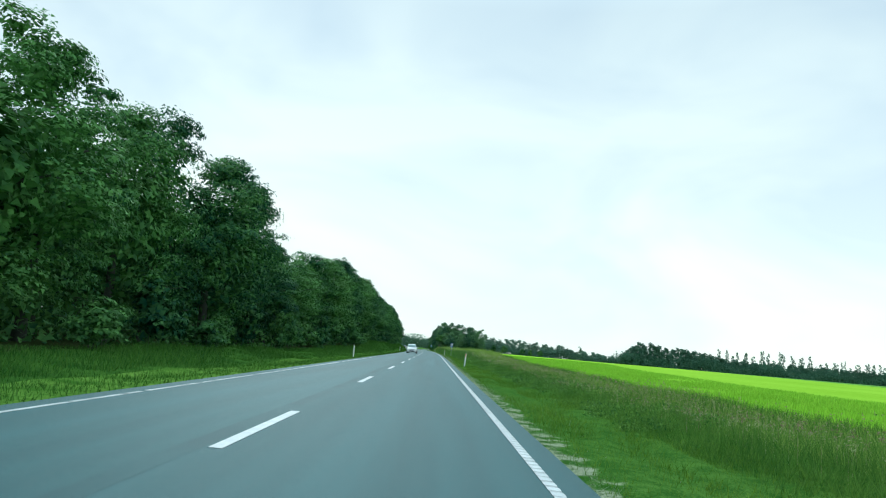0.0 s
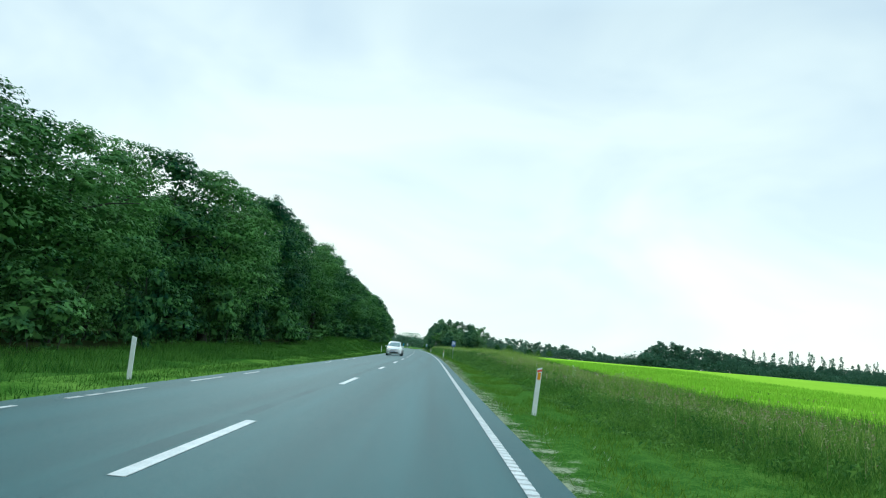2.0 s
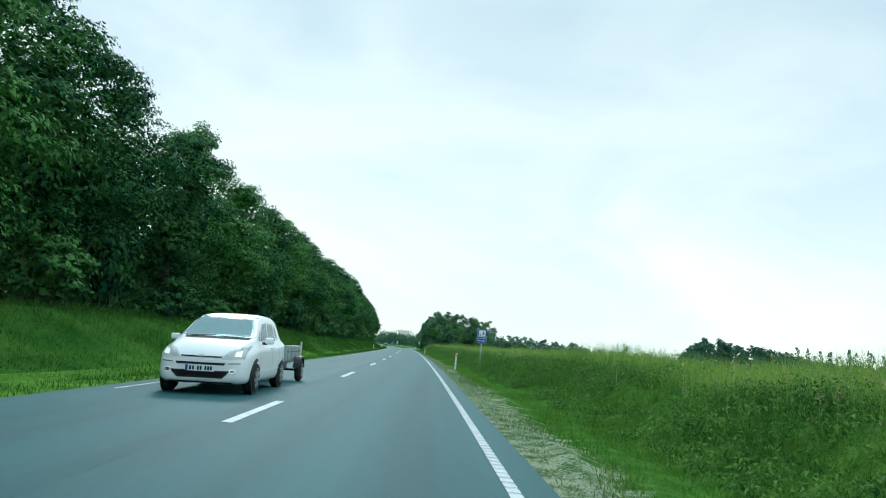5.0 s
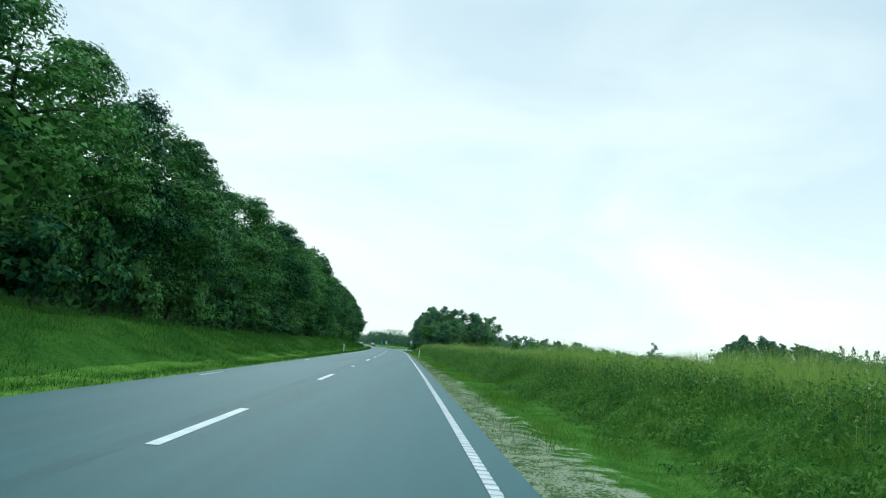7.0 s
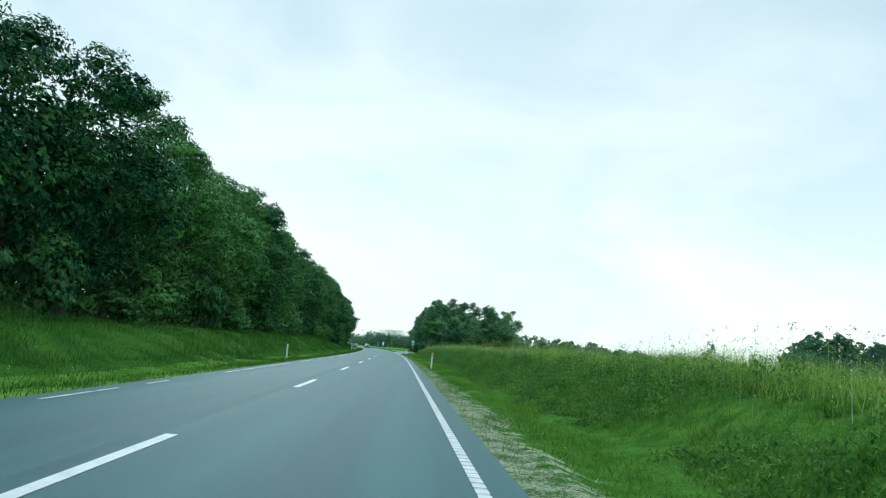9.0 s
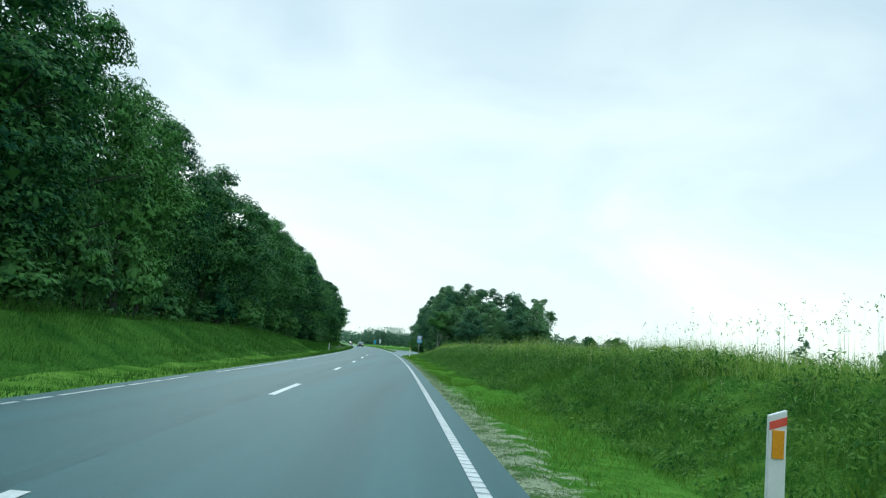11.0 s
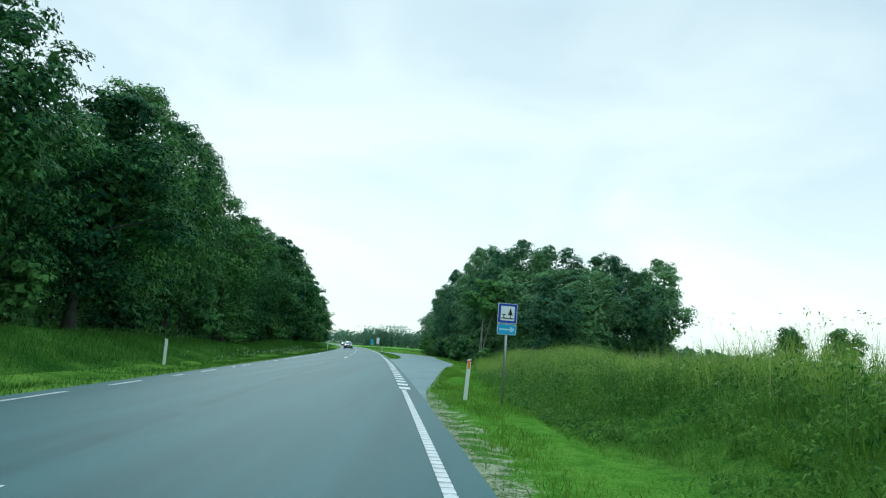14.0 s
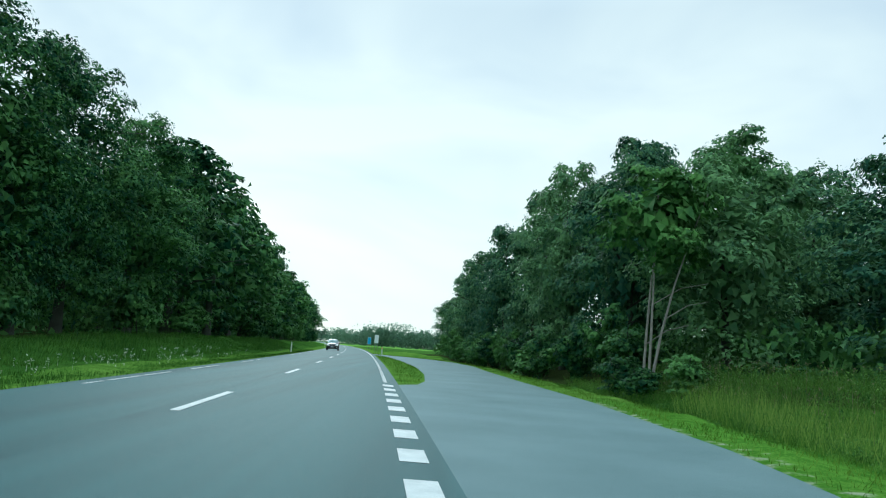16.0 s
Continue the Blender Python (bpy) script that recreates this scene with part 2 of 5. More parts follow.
M_STEEL = material("galvanised_steel", (0.3, 0.32, 0.33), (0.48, 0.5, 0.51), 0.45, 3, 50, metal=0.7)
M_BLUE = material("sign_blue", (0.012, 0.05, 0.36), (0.02, 0.075, 0.45), 0.4, 4, 40)
M_BLUE_PALE = material("faded_blue", (0.04, 0.3, 0.6), (0.09, 0.42, 0.7), 0.45, 9, 30)
M_SIGN_WHITE = material("sign_white", (0.7, 0.76, 0.82), (0.8, 0.84, 0.86), 0.4, 4, 40)
M_ARROW = material("faded_arrow", (0.35, 0.62, 0.78), (0.5, 0.72, 0.83), 0.45, 9, 30)

# ---- helpers of this scene ----


def mesh_object(name, verts, faces, mats, index=None, smooth=False):
    me = bpy.data.meshes.new(name)
    me.from_pydata(verts if isinstance(verts, list) else verts.tolist(), [], faces if isinstance(faces, list) else faces.tolist())
    for m in (mats if isinstance(mats, (list, tuple)) else [mats]):
        me.materials.append(m)
    if index is not None:
        me.polygons.foreach_set("material_index", np.asarray(index, dtype=np.int32))
    if smooth:
        me.polygons.foreach_set("use_smooth", [True] * len(me.polygons))
    me.update()
    return new(name, me)


def fast_mesh(name, verts, tris, mat):
    """A mesh of triangles from arrays."""
    me = bpy.data.meshes.new(name)
    me.vertices.add(len(verts))
    me.vertices.foreach_set("co", np.asarray(verts, dtype=np.float32).ravel())
    n = len(tris)
    me.loops.add(n * 3)
    me.loops.foreach_set("vertex_index", np.asarray(tris, dtype=np.int32).ravel())
    me.polygons.add(n)
    me.polygons.foreach_set("loop_start", np.arange(0, n * 3, 3, dtype=np.int32))
    me.materials.append(mat)
    me.update(calc_edges=True)
    return me


def part(name, bm, mat, parent, label=""):
    me = bpy.data.meshes.new(name)
    bm.to_mesh(me)
    bm.free()
    for m in (mat if isinstance(mat, (list, tuple)) else [mat]):
        me.materials.append(m)
    ob = new(name, me)
    ob.parent = parent
    if label:
        tagged(ob, label)
    return ob


def box(sx, sy, sz, at=(0, 0, 0), bevel=0.0, segments=2, turn=None):
    bm = bmesh.new()
    bmesh.ops.create_cube(bm, size=1.0)
    bmesh.ops.scale(bm, vec=(sx, sy, sz), verts=bm.verts)
    if bevel:
        bmesh.ops.bevel(bm, geom=bm.edges[:], offset=bevel, segments=segments, affect="EDGES", profile=0.7)
    if turn is not None:
        bmesh.ops.transform(bm, matrix=turn, verts=bm.verts)
    bmesh.ops.translate(bm, vec=at, verts=bm.verts)
    return bm


def rod(r, h, at=(0, 0, 0), turn=None, sides=14, r2=None, bevel=0.0):
    bm = bmesh.new()
    bmesh.ops.create_cone(bm, cap_ends=True, segments=sides, radius1=r, radius2=r if r2 is None else r2, depth=h)
    if bevel:
        bmesh.ops.bevel(bm, geom=[e for e in bm.edges if len(e.link_faces) == 2 and any(len(f.verts) > 4 for f in e.link_faces)], offset=bevel, segments=2, affect="EDGES")
    if turn is not None:
        bmesh.ops.transform(bm, matrix=turn, verts=bm.verts)
    bmesh.ops.translate(bm, vec=at, verts=bm.verts)
    for f in bm.faces:
        f.smooth = len(f.verts) == 4
    return bm


def smooth_step(a, b, x):
    u = np.clip((x - a) / (b - a), 0, 1)
    return u * u * (3 - 2 * u)


# ---- the lie of the land ----
BANK_S = [-100, 0, 60, 105, 135, 180, 215, 260, 310, 335, 365, 400, 430, 520, 700]
BANK_L = [0.35, 0.3, 0.1, 0.6, 1.6, 1.6, 1.3, 1.6, 1.9, 1.5, 0.9, 0.5, 1.0, 1.0, 0.6]
RISE_S = [-100, 0, 60, 95, 106, 120, 140, 160, 215, 290, 318, 345, 365, 400, 460, 700]
RISE_R = [-0.1, -0.1, 0.0, 0.35, 0.5, 0.84, 0.95, 0.85, 1.0, 1.2, 1.25, 0.85, 0.85, 0.85, 0.2, 0.0]
MOUTH_S = [345, 348, 352, 355, 361, 364, 370, 381, 390, 401, 413, 430, 443, 456, 466, 474, 482]
MOUTH_D = [4.15, 4.2, 4.45, 4.8, 5.45, 5.75, 6.4, 7.7, 9.3, 10.3, 10.7, 11.6, 12.6, 12.4, 11.0, 8.2, 4.2]
STRIP_S, STRIP_W = [-30, 50, 75, 105, 150, 215, 260, 300, 345, 352, 410], [0.3, 0.35, 0.5, 1.15, 1.2, 1.0, 0.8, 0.55, 0.5, 0.25, 0.2]
ISLE_S = [404, 405, 408, 416, 428, 445, 462, 470, 474, 482]
ISLE_D = [4.15, 4.9, 5.4, 5.97, 6.35, 6.2, 5.7, 5.0, 4.15, 4.15]


def mouth(s):
    return np.where((s < 345) | (s > 482), 4.15, np.interp(s, MOUTH_S, MOUTH_D))


def land(s, d):
    """Height of the ground."""
    s, d = np.asarray(s, float), np.asarray(d, float)
    a = np.clip(np.abs(d), 0, 4.2)
    z = -0.025 * a
    # left: a mown strip, then a bank up to the wood
    z = z + np.where(d < -4.2, -0.06 * smooth_step(-4.2, -5.5, d) + np.interp(s, BANK_S, BANK_L) * smooth_step(-5.2, -10.0, d) * (1 - 0.5 * smooth_step(-34, -90, d)) + 0.1 * smooth_step(-4.2, -9, d), 0)
    # right: a shallow swale, then a rise to the field
    e = np.where((s > 340) & (s < 484), np.interp(s, MOUTH_S, MOUTH_D) + 0.8, 4.6)
    rise = np.interp(s, RISE_S, RISE_R)
    swale = -0.1 * smooth_step(0, 1.6, d - e) * (1 - smooth_step(2.0, 4.5, d - e))
    right = swale + (rise + 0.1) * smooth_step(2.1, 4.8, d - e)
    return z + np.where(d > 4.2, right, 0)


# ---- ground: one sheet to the horizon ----
d_lines = np.concatenate([[-3000, -1500, -700, -350, -180, -90, -50, -30, -20, -15], np.arange(-12, -4.2, 0.75), [-4.25, -3.9, 0, 3.95],
                          [4.2, 4.45], np.arange(4.8, 16.1, 0.6), [18, 20, 22.6, 23.4, 27, 33, 40, 55, 80, 120, 180, 260, 380, 600, 1000, 1800, 3200]])
s_lines = np.concatenate([[-390, -250, -150, -80, -50], np.arange(-30, 480, 2.5), np.arange(480, 800, 10), [850, 950, 1100, 1300, 1600, 2000, 2600, 3300, 4150]])
gs, gd = np.meshgrid(s_lines, d_lines, indexing="ij")
gx, gy = lay(gs, gd)
gz = land(gs, gd)
rough_mask = np.where(((gd < -4.6) | (gd > mouth(gs) + 0.5)) & (np.abs(gd) < 60), 0.05, 0.0)
gz = gz + rough_mask * np.random.default_rng(3).normal(size=gz.shape)
under = (gd > -4.0) & (gd < 4.05)
in_mouth = (gs > 346) & (gs < 482) & (gd > 4.0) & (gd < np.interp(gs, MOUTH_S, MOUTH_D) - 0.1) & ~((gs > 404) & (gd < np.interp(gs, ISLE_S, ISLE_D)))
gz = np.where(under | in_mouth, gz - 0.09, gz)
ni, nj = gs.shape
idx = np.arange(ni * nj).reshape(ni, nj)
quads = np.stack([idx[:-1, :-1], idx[:-1, 1:], idx[1:, 1:], idx[1:, :-1]], -1).reshape(-1, 4)
cs, cd = (gs[:-1, :-1] + gs[1:, 1:]).ravel() / 2, (gd[:-1, :-1] + gd[1:, 1:]).ravel() / 2
slot = np.zeros(len(cs), int)                                  # rough grass
slot[(cd > -6.8) & (cd < 6.9)] = 1                             # mown
slot[(cs > 400) & (cs < 520) & (cd > 0) & (cd < 13)] = 1
slot[(cd < -6.2) & (cd > -10)] = 6
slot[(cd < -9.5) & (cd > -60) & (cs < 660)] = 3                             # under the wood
slot[(cd > 14.5) & (cs < 300)] = 2                               # crop
slot[(cd > 22.5) & (cd < 23.5) & (cs < 380)] = 0               # wheel track in the crop
slot[(cd > 120) | (cs > 700)] = 4
slot[(cd > 13.6) & (cs > 385) & (cs < 520) & (cd < 60)] = 3
slot[(cd > 3.97) & (cd < 14.5) & (cs > -30) & (cs < 402)] = 5
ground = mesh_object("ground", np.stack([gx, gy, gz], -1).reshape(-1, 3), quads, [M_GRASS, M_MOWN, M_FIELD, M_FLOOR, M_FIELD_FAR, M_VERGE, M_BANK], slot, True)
for key, values in (("out", gd - mouth(gs)), ("strip", np.interp(gs, STRIP_S, STRIP_W)), ("along", gs)):
    ground.data.attributes.new(key, "FLOAT", "POINT").data.foreach_set("value", np.asarray(values, dtype=np.float32).ravel())
tagged(ground, "green grass verges, crop field and wood floor", "ground", kind="structure")


def ribbon(name, stations, columns, lift, mat, kind="structure"):
    """A strip along the road; columns are distances from the centre line or functions of the station."""
    st = np.asarray(stations, float)
    cols = [np.full(len(st), c, float) if not callable(c) else c(st) for c in columns]
    verts, faces = [], []
    for i, s in enumerate(st):
        for c in cols:
            x, y = lay(s, c[i])
            verts.append((float(x), float(y), float(-0.025 * min(abs(c[i]), 4.2) + lift)))
    n = len(cols)
    for i in range(len(st) - 1):
        for j in range(n - 1):
            a = i * n + j
            faces.append((a, a + 1, a + n + 1, a + n))
    return mesh_object(name, verts, faces, mat, smooth=True)


road = ribbon("road", np.concatenate([[-380, -200, -100], np.arange(-60, 800, 4), np.arange(800, 2000, 50)]), [-3.95, -1.9, -0.06, 0.06, 1.9, 4.15], 0.004, M_ASPHALT)
tagged(road, "two-lane grey asphalt country road with worn surface", "road", kind="structure")
lay_s = np.arange(346, 482.1, 1.0)
layby = ribbon("pavement", lay_s, [lambda s: np.where(s < 404, 4.1, np.interp(s, ISLE_S, ISLE_D)), lambda s: 0.5 * (np.where(s < 404, 4.1, np.interp(s, ISLE_S, ISLE_D)) + np.interp(s, MOUTH_S, MOUTH_D)), lambda s: np.interp(s, MOUTH_S, MOUTH_D)], 0.002, M_LAYBY)
tagged(layby, "grey asphalt slip lane into a rest area", "pavement", kind="structure")

# ---- road markings ----


def slab(s0, s1, d0, d1, lift, steps=1):
    """Vertices and faces of a thin painted bar with bevel-less edges, 4 mm thick."""
    v, f = [], []
    for i in range(steps + 1):
        s = s0 + (s1 - s0) * i / steps
        for d in (d0, d1):
            x, y = lay(s, d)
            z = -0.025 * min(abs(d), 4.2) + lift
            v += [(float(x), float(y), z), (float(x), float(y), z - 0.005)]
    for i in range(steps):
        a = i * 4
        f += [(a, a + 2, a + 6, a + 4), (a, a + 4, a + 5, a + 1), (a + 2, a + 3, a + 7, a + 6)]
    f += [(0, 1, 3, 2), (steps * 4, steps * 4 + 2, steps * 4 + 3, steps * 4 + 1)]
    return v, f


centre_line = tagged(new("trim"), "broken white centre line on the asphalt", "road marking", kind="structure")
WORN = {5: (75.7, 79.2), 8: (120.3, 124.1), 13: (195.0, 195.9), 19: (286.4, 289.6), 20: (300.3, 304.2), 22: (331.0, 334.2)}
for k in range(-3, 60):
    if k in (23, 24, 25):
        continue
    v, f = slab(*WORN.get(k, (15 * k + 0.1, 15 * k + 4.6)), -0.015, 0.135, 0.012, 2)
    dash = mesh_object("dash", v, f, M_PAINT)
    dash.parent = centre_line

# sealed seam along the middle of the road, running beside the dashes
seam = ribbon("seam", np.arange(-60, 560, 2.0), [lambda s: -0.36 + 0.05 * np.sin(s * 0.13), -0.2, lambda s: -0.1 + 0.03 * np.sin(s * 0.17 + 1)], 0.0055, M_SEAM)
tagged(seam, "dark sealed seam along the road's middle", "road seam", kind="structure")

# right edge line: a row of raised cross bars
edge_line = tagged(new("trim"), "white profiled edge line of raised cross bars", "road marking", kind="structure")
v_all, f_all = [], []
s = -12.0
rng = random.Random(5)
while s < 700:
    if s < 351 or s > 404.5:
        step = 0.28 if s < 470 else 3.0
        v, f = slab(s, s + (0.18 if s < 470 else 3.0), 3.615, 3.755, 0.014)
        if 100 <= s < 180:
            bar = mesh_object("bar", v, f, M_PAINT)
            bar.parent = edge_line
        else:
            f_all += [tuple(i + len(v_all) for i in q) for q in f]
            v_all += v
        s += step
    else:
        s += 0.25
rest = mesh_object("bars", v_all, f_all, M_PAINT)
rest.parent = edge_line
tagged(rest, kind="stuff")
film_s = np.arange(-12, 351, 3.0)
film = ribbon("line_base", film_s, [3.62, 3.75], 0.009, M_PAINT_WORN)
film.parent = edge_line

# broad broken line across the mouth of the slip lane
mouth_line = tagged(new("trim"), "broad broken white line across the slip lane", "road marking", kind="structure")
for i in range(24):
    s = 351.6 + 2.2 * i
    v, f = slab(s, s + 1.05, 3.57, 3.93, 0.012)
    block = mesh_object("block", v, f, M_PAINT)
    block.parent = mouth_line

# left edge line: thin, worn away in places
left_line = tagged(new("trim"), "thin worn white edge line, partly gone", "road marking", kind="structure")
rng = random.Random(11)
KEPT_S, KEPT = [-30, 60, 75, 195, 205, 225, 275, 290, 335, 350, 420, 440, 640], [0.95, 0.9, 0.1, 0.1, 0.45, 0.3, 0.8, 0.98, 0.95, 0.4, 0.5, 0.3, 0.3]
s = -30.0
while s < 640:
    length = rng.uniform(0.5, 2.8)
    if rng.uniform(0, 1) < np.interp(s, KEPT_S, KEPT):
        v, f = slab(s, s + length, -3.49, -3.39, 0.011)
        stroke = mesh_object("stroke", v, f, M_PAINT_WORN)
        stroke.parent = left_line
    s += length + rng.uniform(0.05, 0.35)

# ---- trees ----


def tube(points, radii, sides=7):
    """Vertices and faces of a tapered limb through points."""
    v, f = [], []
    for i, (p, r) in enumerate(zip(points, radii)):
        p = Vector(p)
        ahead = (Vector(points[min(i + 1, len(points) - 1)]) - Vector(points[max(i - 1, 0)])).normalized()
        side = ahead.cross(Vector((0.3, 1, 0.1))).normalized()
        up = side.cross(ahead)
        for k in range(sides):
            a = 2 * math.pi * k / sides
            v.append(tuple(p + (side * math.cos(a) + up * math.sin(a)) * r))
    for i in range(len(points) - 1):
        for k in range(sides):
            a, b = i * sides + k, i * sides + (k + 1) % sides
            f.append((a, b, b + sides, a + sides))
    return v, f


def join(pieces):
    v, f = [], []
    for a, b in pieces:
        f += [tuple(i + len(v) for i in q) for q in b]
        v += a
    return v, f


def leaves(rng, centres, outward, size, width=0.75, droop=0.35):
    """Pointed leaf sprays: one at each centre, facing about outward."""
    n = len(centres)
    nrm = outward + rng.normal(size=(n, 3)) * 0.38
    nrm[:, 2] += 0.35
    nrm /= np.linalg.norm(nrm, axis=1, keepdims=True)
    t = outward + rng.normal(size=(n, 3)) * 0.7
    t[:, 2] -= droop
    t -= nrm * np.sum(t * nrm, axis=1, keepdims=True)
    t /= np.linalg.norm(t, axis=1, keepdims=True) + 1e-9
    b = np.cross(nrm, t)
    L = size * rng.uniform(0.6, 1.35, size=(n, 1))
    tip = centres + t * L * 0.6 - np.array([0, 0, 1]) * L * 0.12
    wide = L * width * 0.5
    back = centres - t * L * 0.4
    v = np.stack([back + b * wide, tip, back - b * wide + nrm * L * 0.08], 1).reshape(-1, 3)
    tris = np.arange(n * 3).reshape(-1, 3)
    return v, tris


def crown(rng, height, radius, base, lobes, clumps, per_clump, size, front=0.0, low=0.6, flat=0.8, lobe=(0.27, 0.42)):
    """Leaves in small hanging clumps over large uneven lobes, with a loose fringe and a closed dark heart."""
    cs, os_, hs, ho = [], [], [], []
    foot = height * base
    for i in range(lobes):
        u = ((i + rng.uniform(0, 1)) / lobes) ** 0.85
        prof = (1 - abs(2 * u - 0.75) ** 2.4 * 0.38) if u > 0.375 else (low + (1 - low) * u / 0.375)
        a = rng.uniform(0, 2 * math.pi) if rng.uniform() > front else rng.uniform(-1.9, 1.9)
        lr = radius * rng.uniform(*lobe) * (1.1 - 0.35 * u)
        rr = max(radius * prof * rng.uniform(0.72, 1.02) - lr, 0.0)
        lz = lr * flat
        c = np.array([math.cos(a) * rr, math.sin(a) * rr, foot + lz * 0.7 + u * (height - foot - lz * 1.65)])
        out = np.array([math.cos(a), math.sin(a), 0.35])
        w = rng.normal(size=(clumps, 3)) * 0.85 + out * 0.55 + np.array([0, 0, 0.15])
        w /= np.linalg.norm(w, axis=1, keepdims=True)
        cc = c + w * np.array([lr, lr, lz]) * rng.uniform(0.7, 1.0, (clumps, 1))
        sr = lr * rng.uniform(0.26, 0.46, clumps)
        n = per_clump
        q = rng.normal(size=(clumps, n, 3))
        q[:, :, 2] = np.where(q[:, :, 2] < -0.4, -q[:, :, 2] * 0.7, q[:, :, 2])
        q /= np.linalg.norm(q, axis=2, keepdims=True)
        far = rng.uniform(0.35, 1.0, (clumps, n, 1)) ** 0.5
        far = np.where(rng.uniform(size=far.shape) < 0.09, far * rng.uniform(1.1, 1.6, far.shape), far)
        tip = cc[:, None, :] + q * far * sr[:, None, None] * np.array([1.15, 1.15, 0.62])
        tip[:, :, 2] -= 0.22 * np.sum((tip - cc[:, None, :])[:, :, :2] ** 2, axis=2) / sr[:, None]
        cs.append(tip.reshape(-1, 3))
        os_.append((q * 0.7 + w[:, None, :] * 0.5 + out * 0.25).reshape(-1, 3))
        k = max(clumps * per_clump // 4, 8)
        ww = rng.normal(size=(k, 3))
        ww /= np.linalg.norm(ww, axis=1, keepdims=True)
        hs.append(c + ww * np.array([lr, lr, lz]) * rng.uniform(0.15, 0.72, size=(k, 1)))
        ho.append(ww)
    m = lobes * clumps * per_clump // 8
    w = rng.normal(size=(m, 3))
    w /= np.linalg.norm(w, axis=1, keepdims=True)
    hs.append(w * np.array([radius * 0.5, radius * 0.5, (height - foot) * 0.4]) * rng.uniform(0.3, 1, size=(m, 1)) + np.array([0, 0, foot + (height - foot) * 0.47]))
    ho.append(w)
    v1, t1 = leaves(rng, np.concatenate(cs), np.concatenate(os_), size)
    core = hs.pop(), ho.pop()
    v2, t2 = leaves(rng, np.concatenate(hs), np.concatenate(ho), min(radius * 0.12, size * 1.25), 0.95)
    v3, t3 = leaves(rng, *core, min(radius * 0.14, size * 2.1), 1.0)
    v = np.concatenate([v1, v2, v3])
    tris = np.concatenate([t1, t2 + len(v1), t3 + len(v1) + len(v2)])
    v[:, 2] = np.maximum(v[:, 2], 0.05)
    return v, tris


def tree(seed, height, radius, base, lobes, clumps, per_clump, size, leaf_mat=M_LEAF, bark=M_BARK, stems=1, limbs=7, name="tree", front=0.0, low=0.6, flat=0.8, lobe=(0.27, 0.42)):
    """A tree with a tapered trunk, limbs and a crown of many small sprays."""
    rng = np.random.default_rng(seed)
    root = new(name)
    pieces = []
    for k in range(stems):
        lean = rng.normal(size=2) * (0.03 if stems == 1 else 0.1) * height
        off = rng.normal(size=2) * (0.0 if stems == 1 else 0.25)
        pts = [(off[0] + lean[0] * u ** 1.4 + 0.05 * math.sin(5 * u + k), off[1] + lean[1] * u ** 1.4, height * 0.86 * u - 0.25 * (u == 0)) for u in (0, 0.1, 0.3, 0.55, 0.8, 1.0)]
        r0 = height * (0.018 if stems == 1 else 0.0065)
        pieces.append(tube(pts, [r0 * 1.5, r0, r0 * 0.85, r0 * 0.6, r0 * 0.3, 0.02]))
        for j in range(limbs):
            u = rng.uniform(0.2, 0.8)
            a = rng.uniform(0, 2 * math.pi)
            p0 = Vector((off[0] + lean[0] * u ** 1.4, off[1] + lean[1] * u ** 1.4, height * 0.86 * u))
            reach = radius * rng.uniform(0.5, 0.85)
            p1 = p0 + Vector((math.cos(a) * reach * 0.5, math.sin(a) * reach * 0.5, reach * 0.3))
            p2 = p0 + Vector((math.cos(a) * reach, math.sin(a) * reach, reach * 0.42))
            pieces.append(tube([p0, p1, p2], [r0 * 0.4, r0 * 0.25, 0.015], 5))
    v, f = join(pieces)
    trunk = mesh_object("trunk", v, f, bark, smooth=True)
    trunk.parent = root
    v, t = crown(rng, height, radius, base, lobes, clumps, per_clump, size, front, low, flat, lobe)
    top = new("crown", fast_mesh("crown", v, t, leaf_mat))
    top.parent = root
    return root


def stand(root, s, d, turn, scale, sink=0.1):
    """Pose of a plant on the ground."""
    x, y = lay(s, d)
    return pose(float(x), float(y), float(land(s, d)) - sink, 0, 0, turn) @ Matrix.Diagonal((*scale, 1))


def plant(kinds, spots, label, category, group, swing=180):
    """Copies of the kinds at spots (s, d, height factor, width factor); the first use of a kind takes the original."""
    rng = random.Random(len(spots) * 7 + 1)
    used = set()
    for i, (s, d, hf, wf) in enumerate(spots):
        k = kinds[rng.randrange(len(kinds))]
        turn = rng.uniform(-swing, swing)
        m = stand(k, s, d, turn, (wf, wf, hf))
        if k.name in used:
            ob = copy_thing(k, m)
            ob.matrix_basis = m
        else:
            ob = k
            ob.matrix_basis = m
            used.add(k.name)
        tagged(ob, label, category, group)
    for k in kinds:
        if k.name not in used:
            for o in (*k.children_recursive, k):
                bpy.data.objects.remove(o)


rng = random.Random(21)
edge_kinds = [tree(100 + i, 14.0, 4.8, 0.06, 31, 12, 32, 0.165, limbs=4, front=0.8, low=0.52, flat=0.72, lobe=(0.25, 0.4)) for i in range(6)]
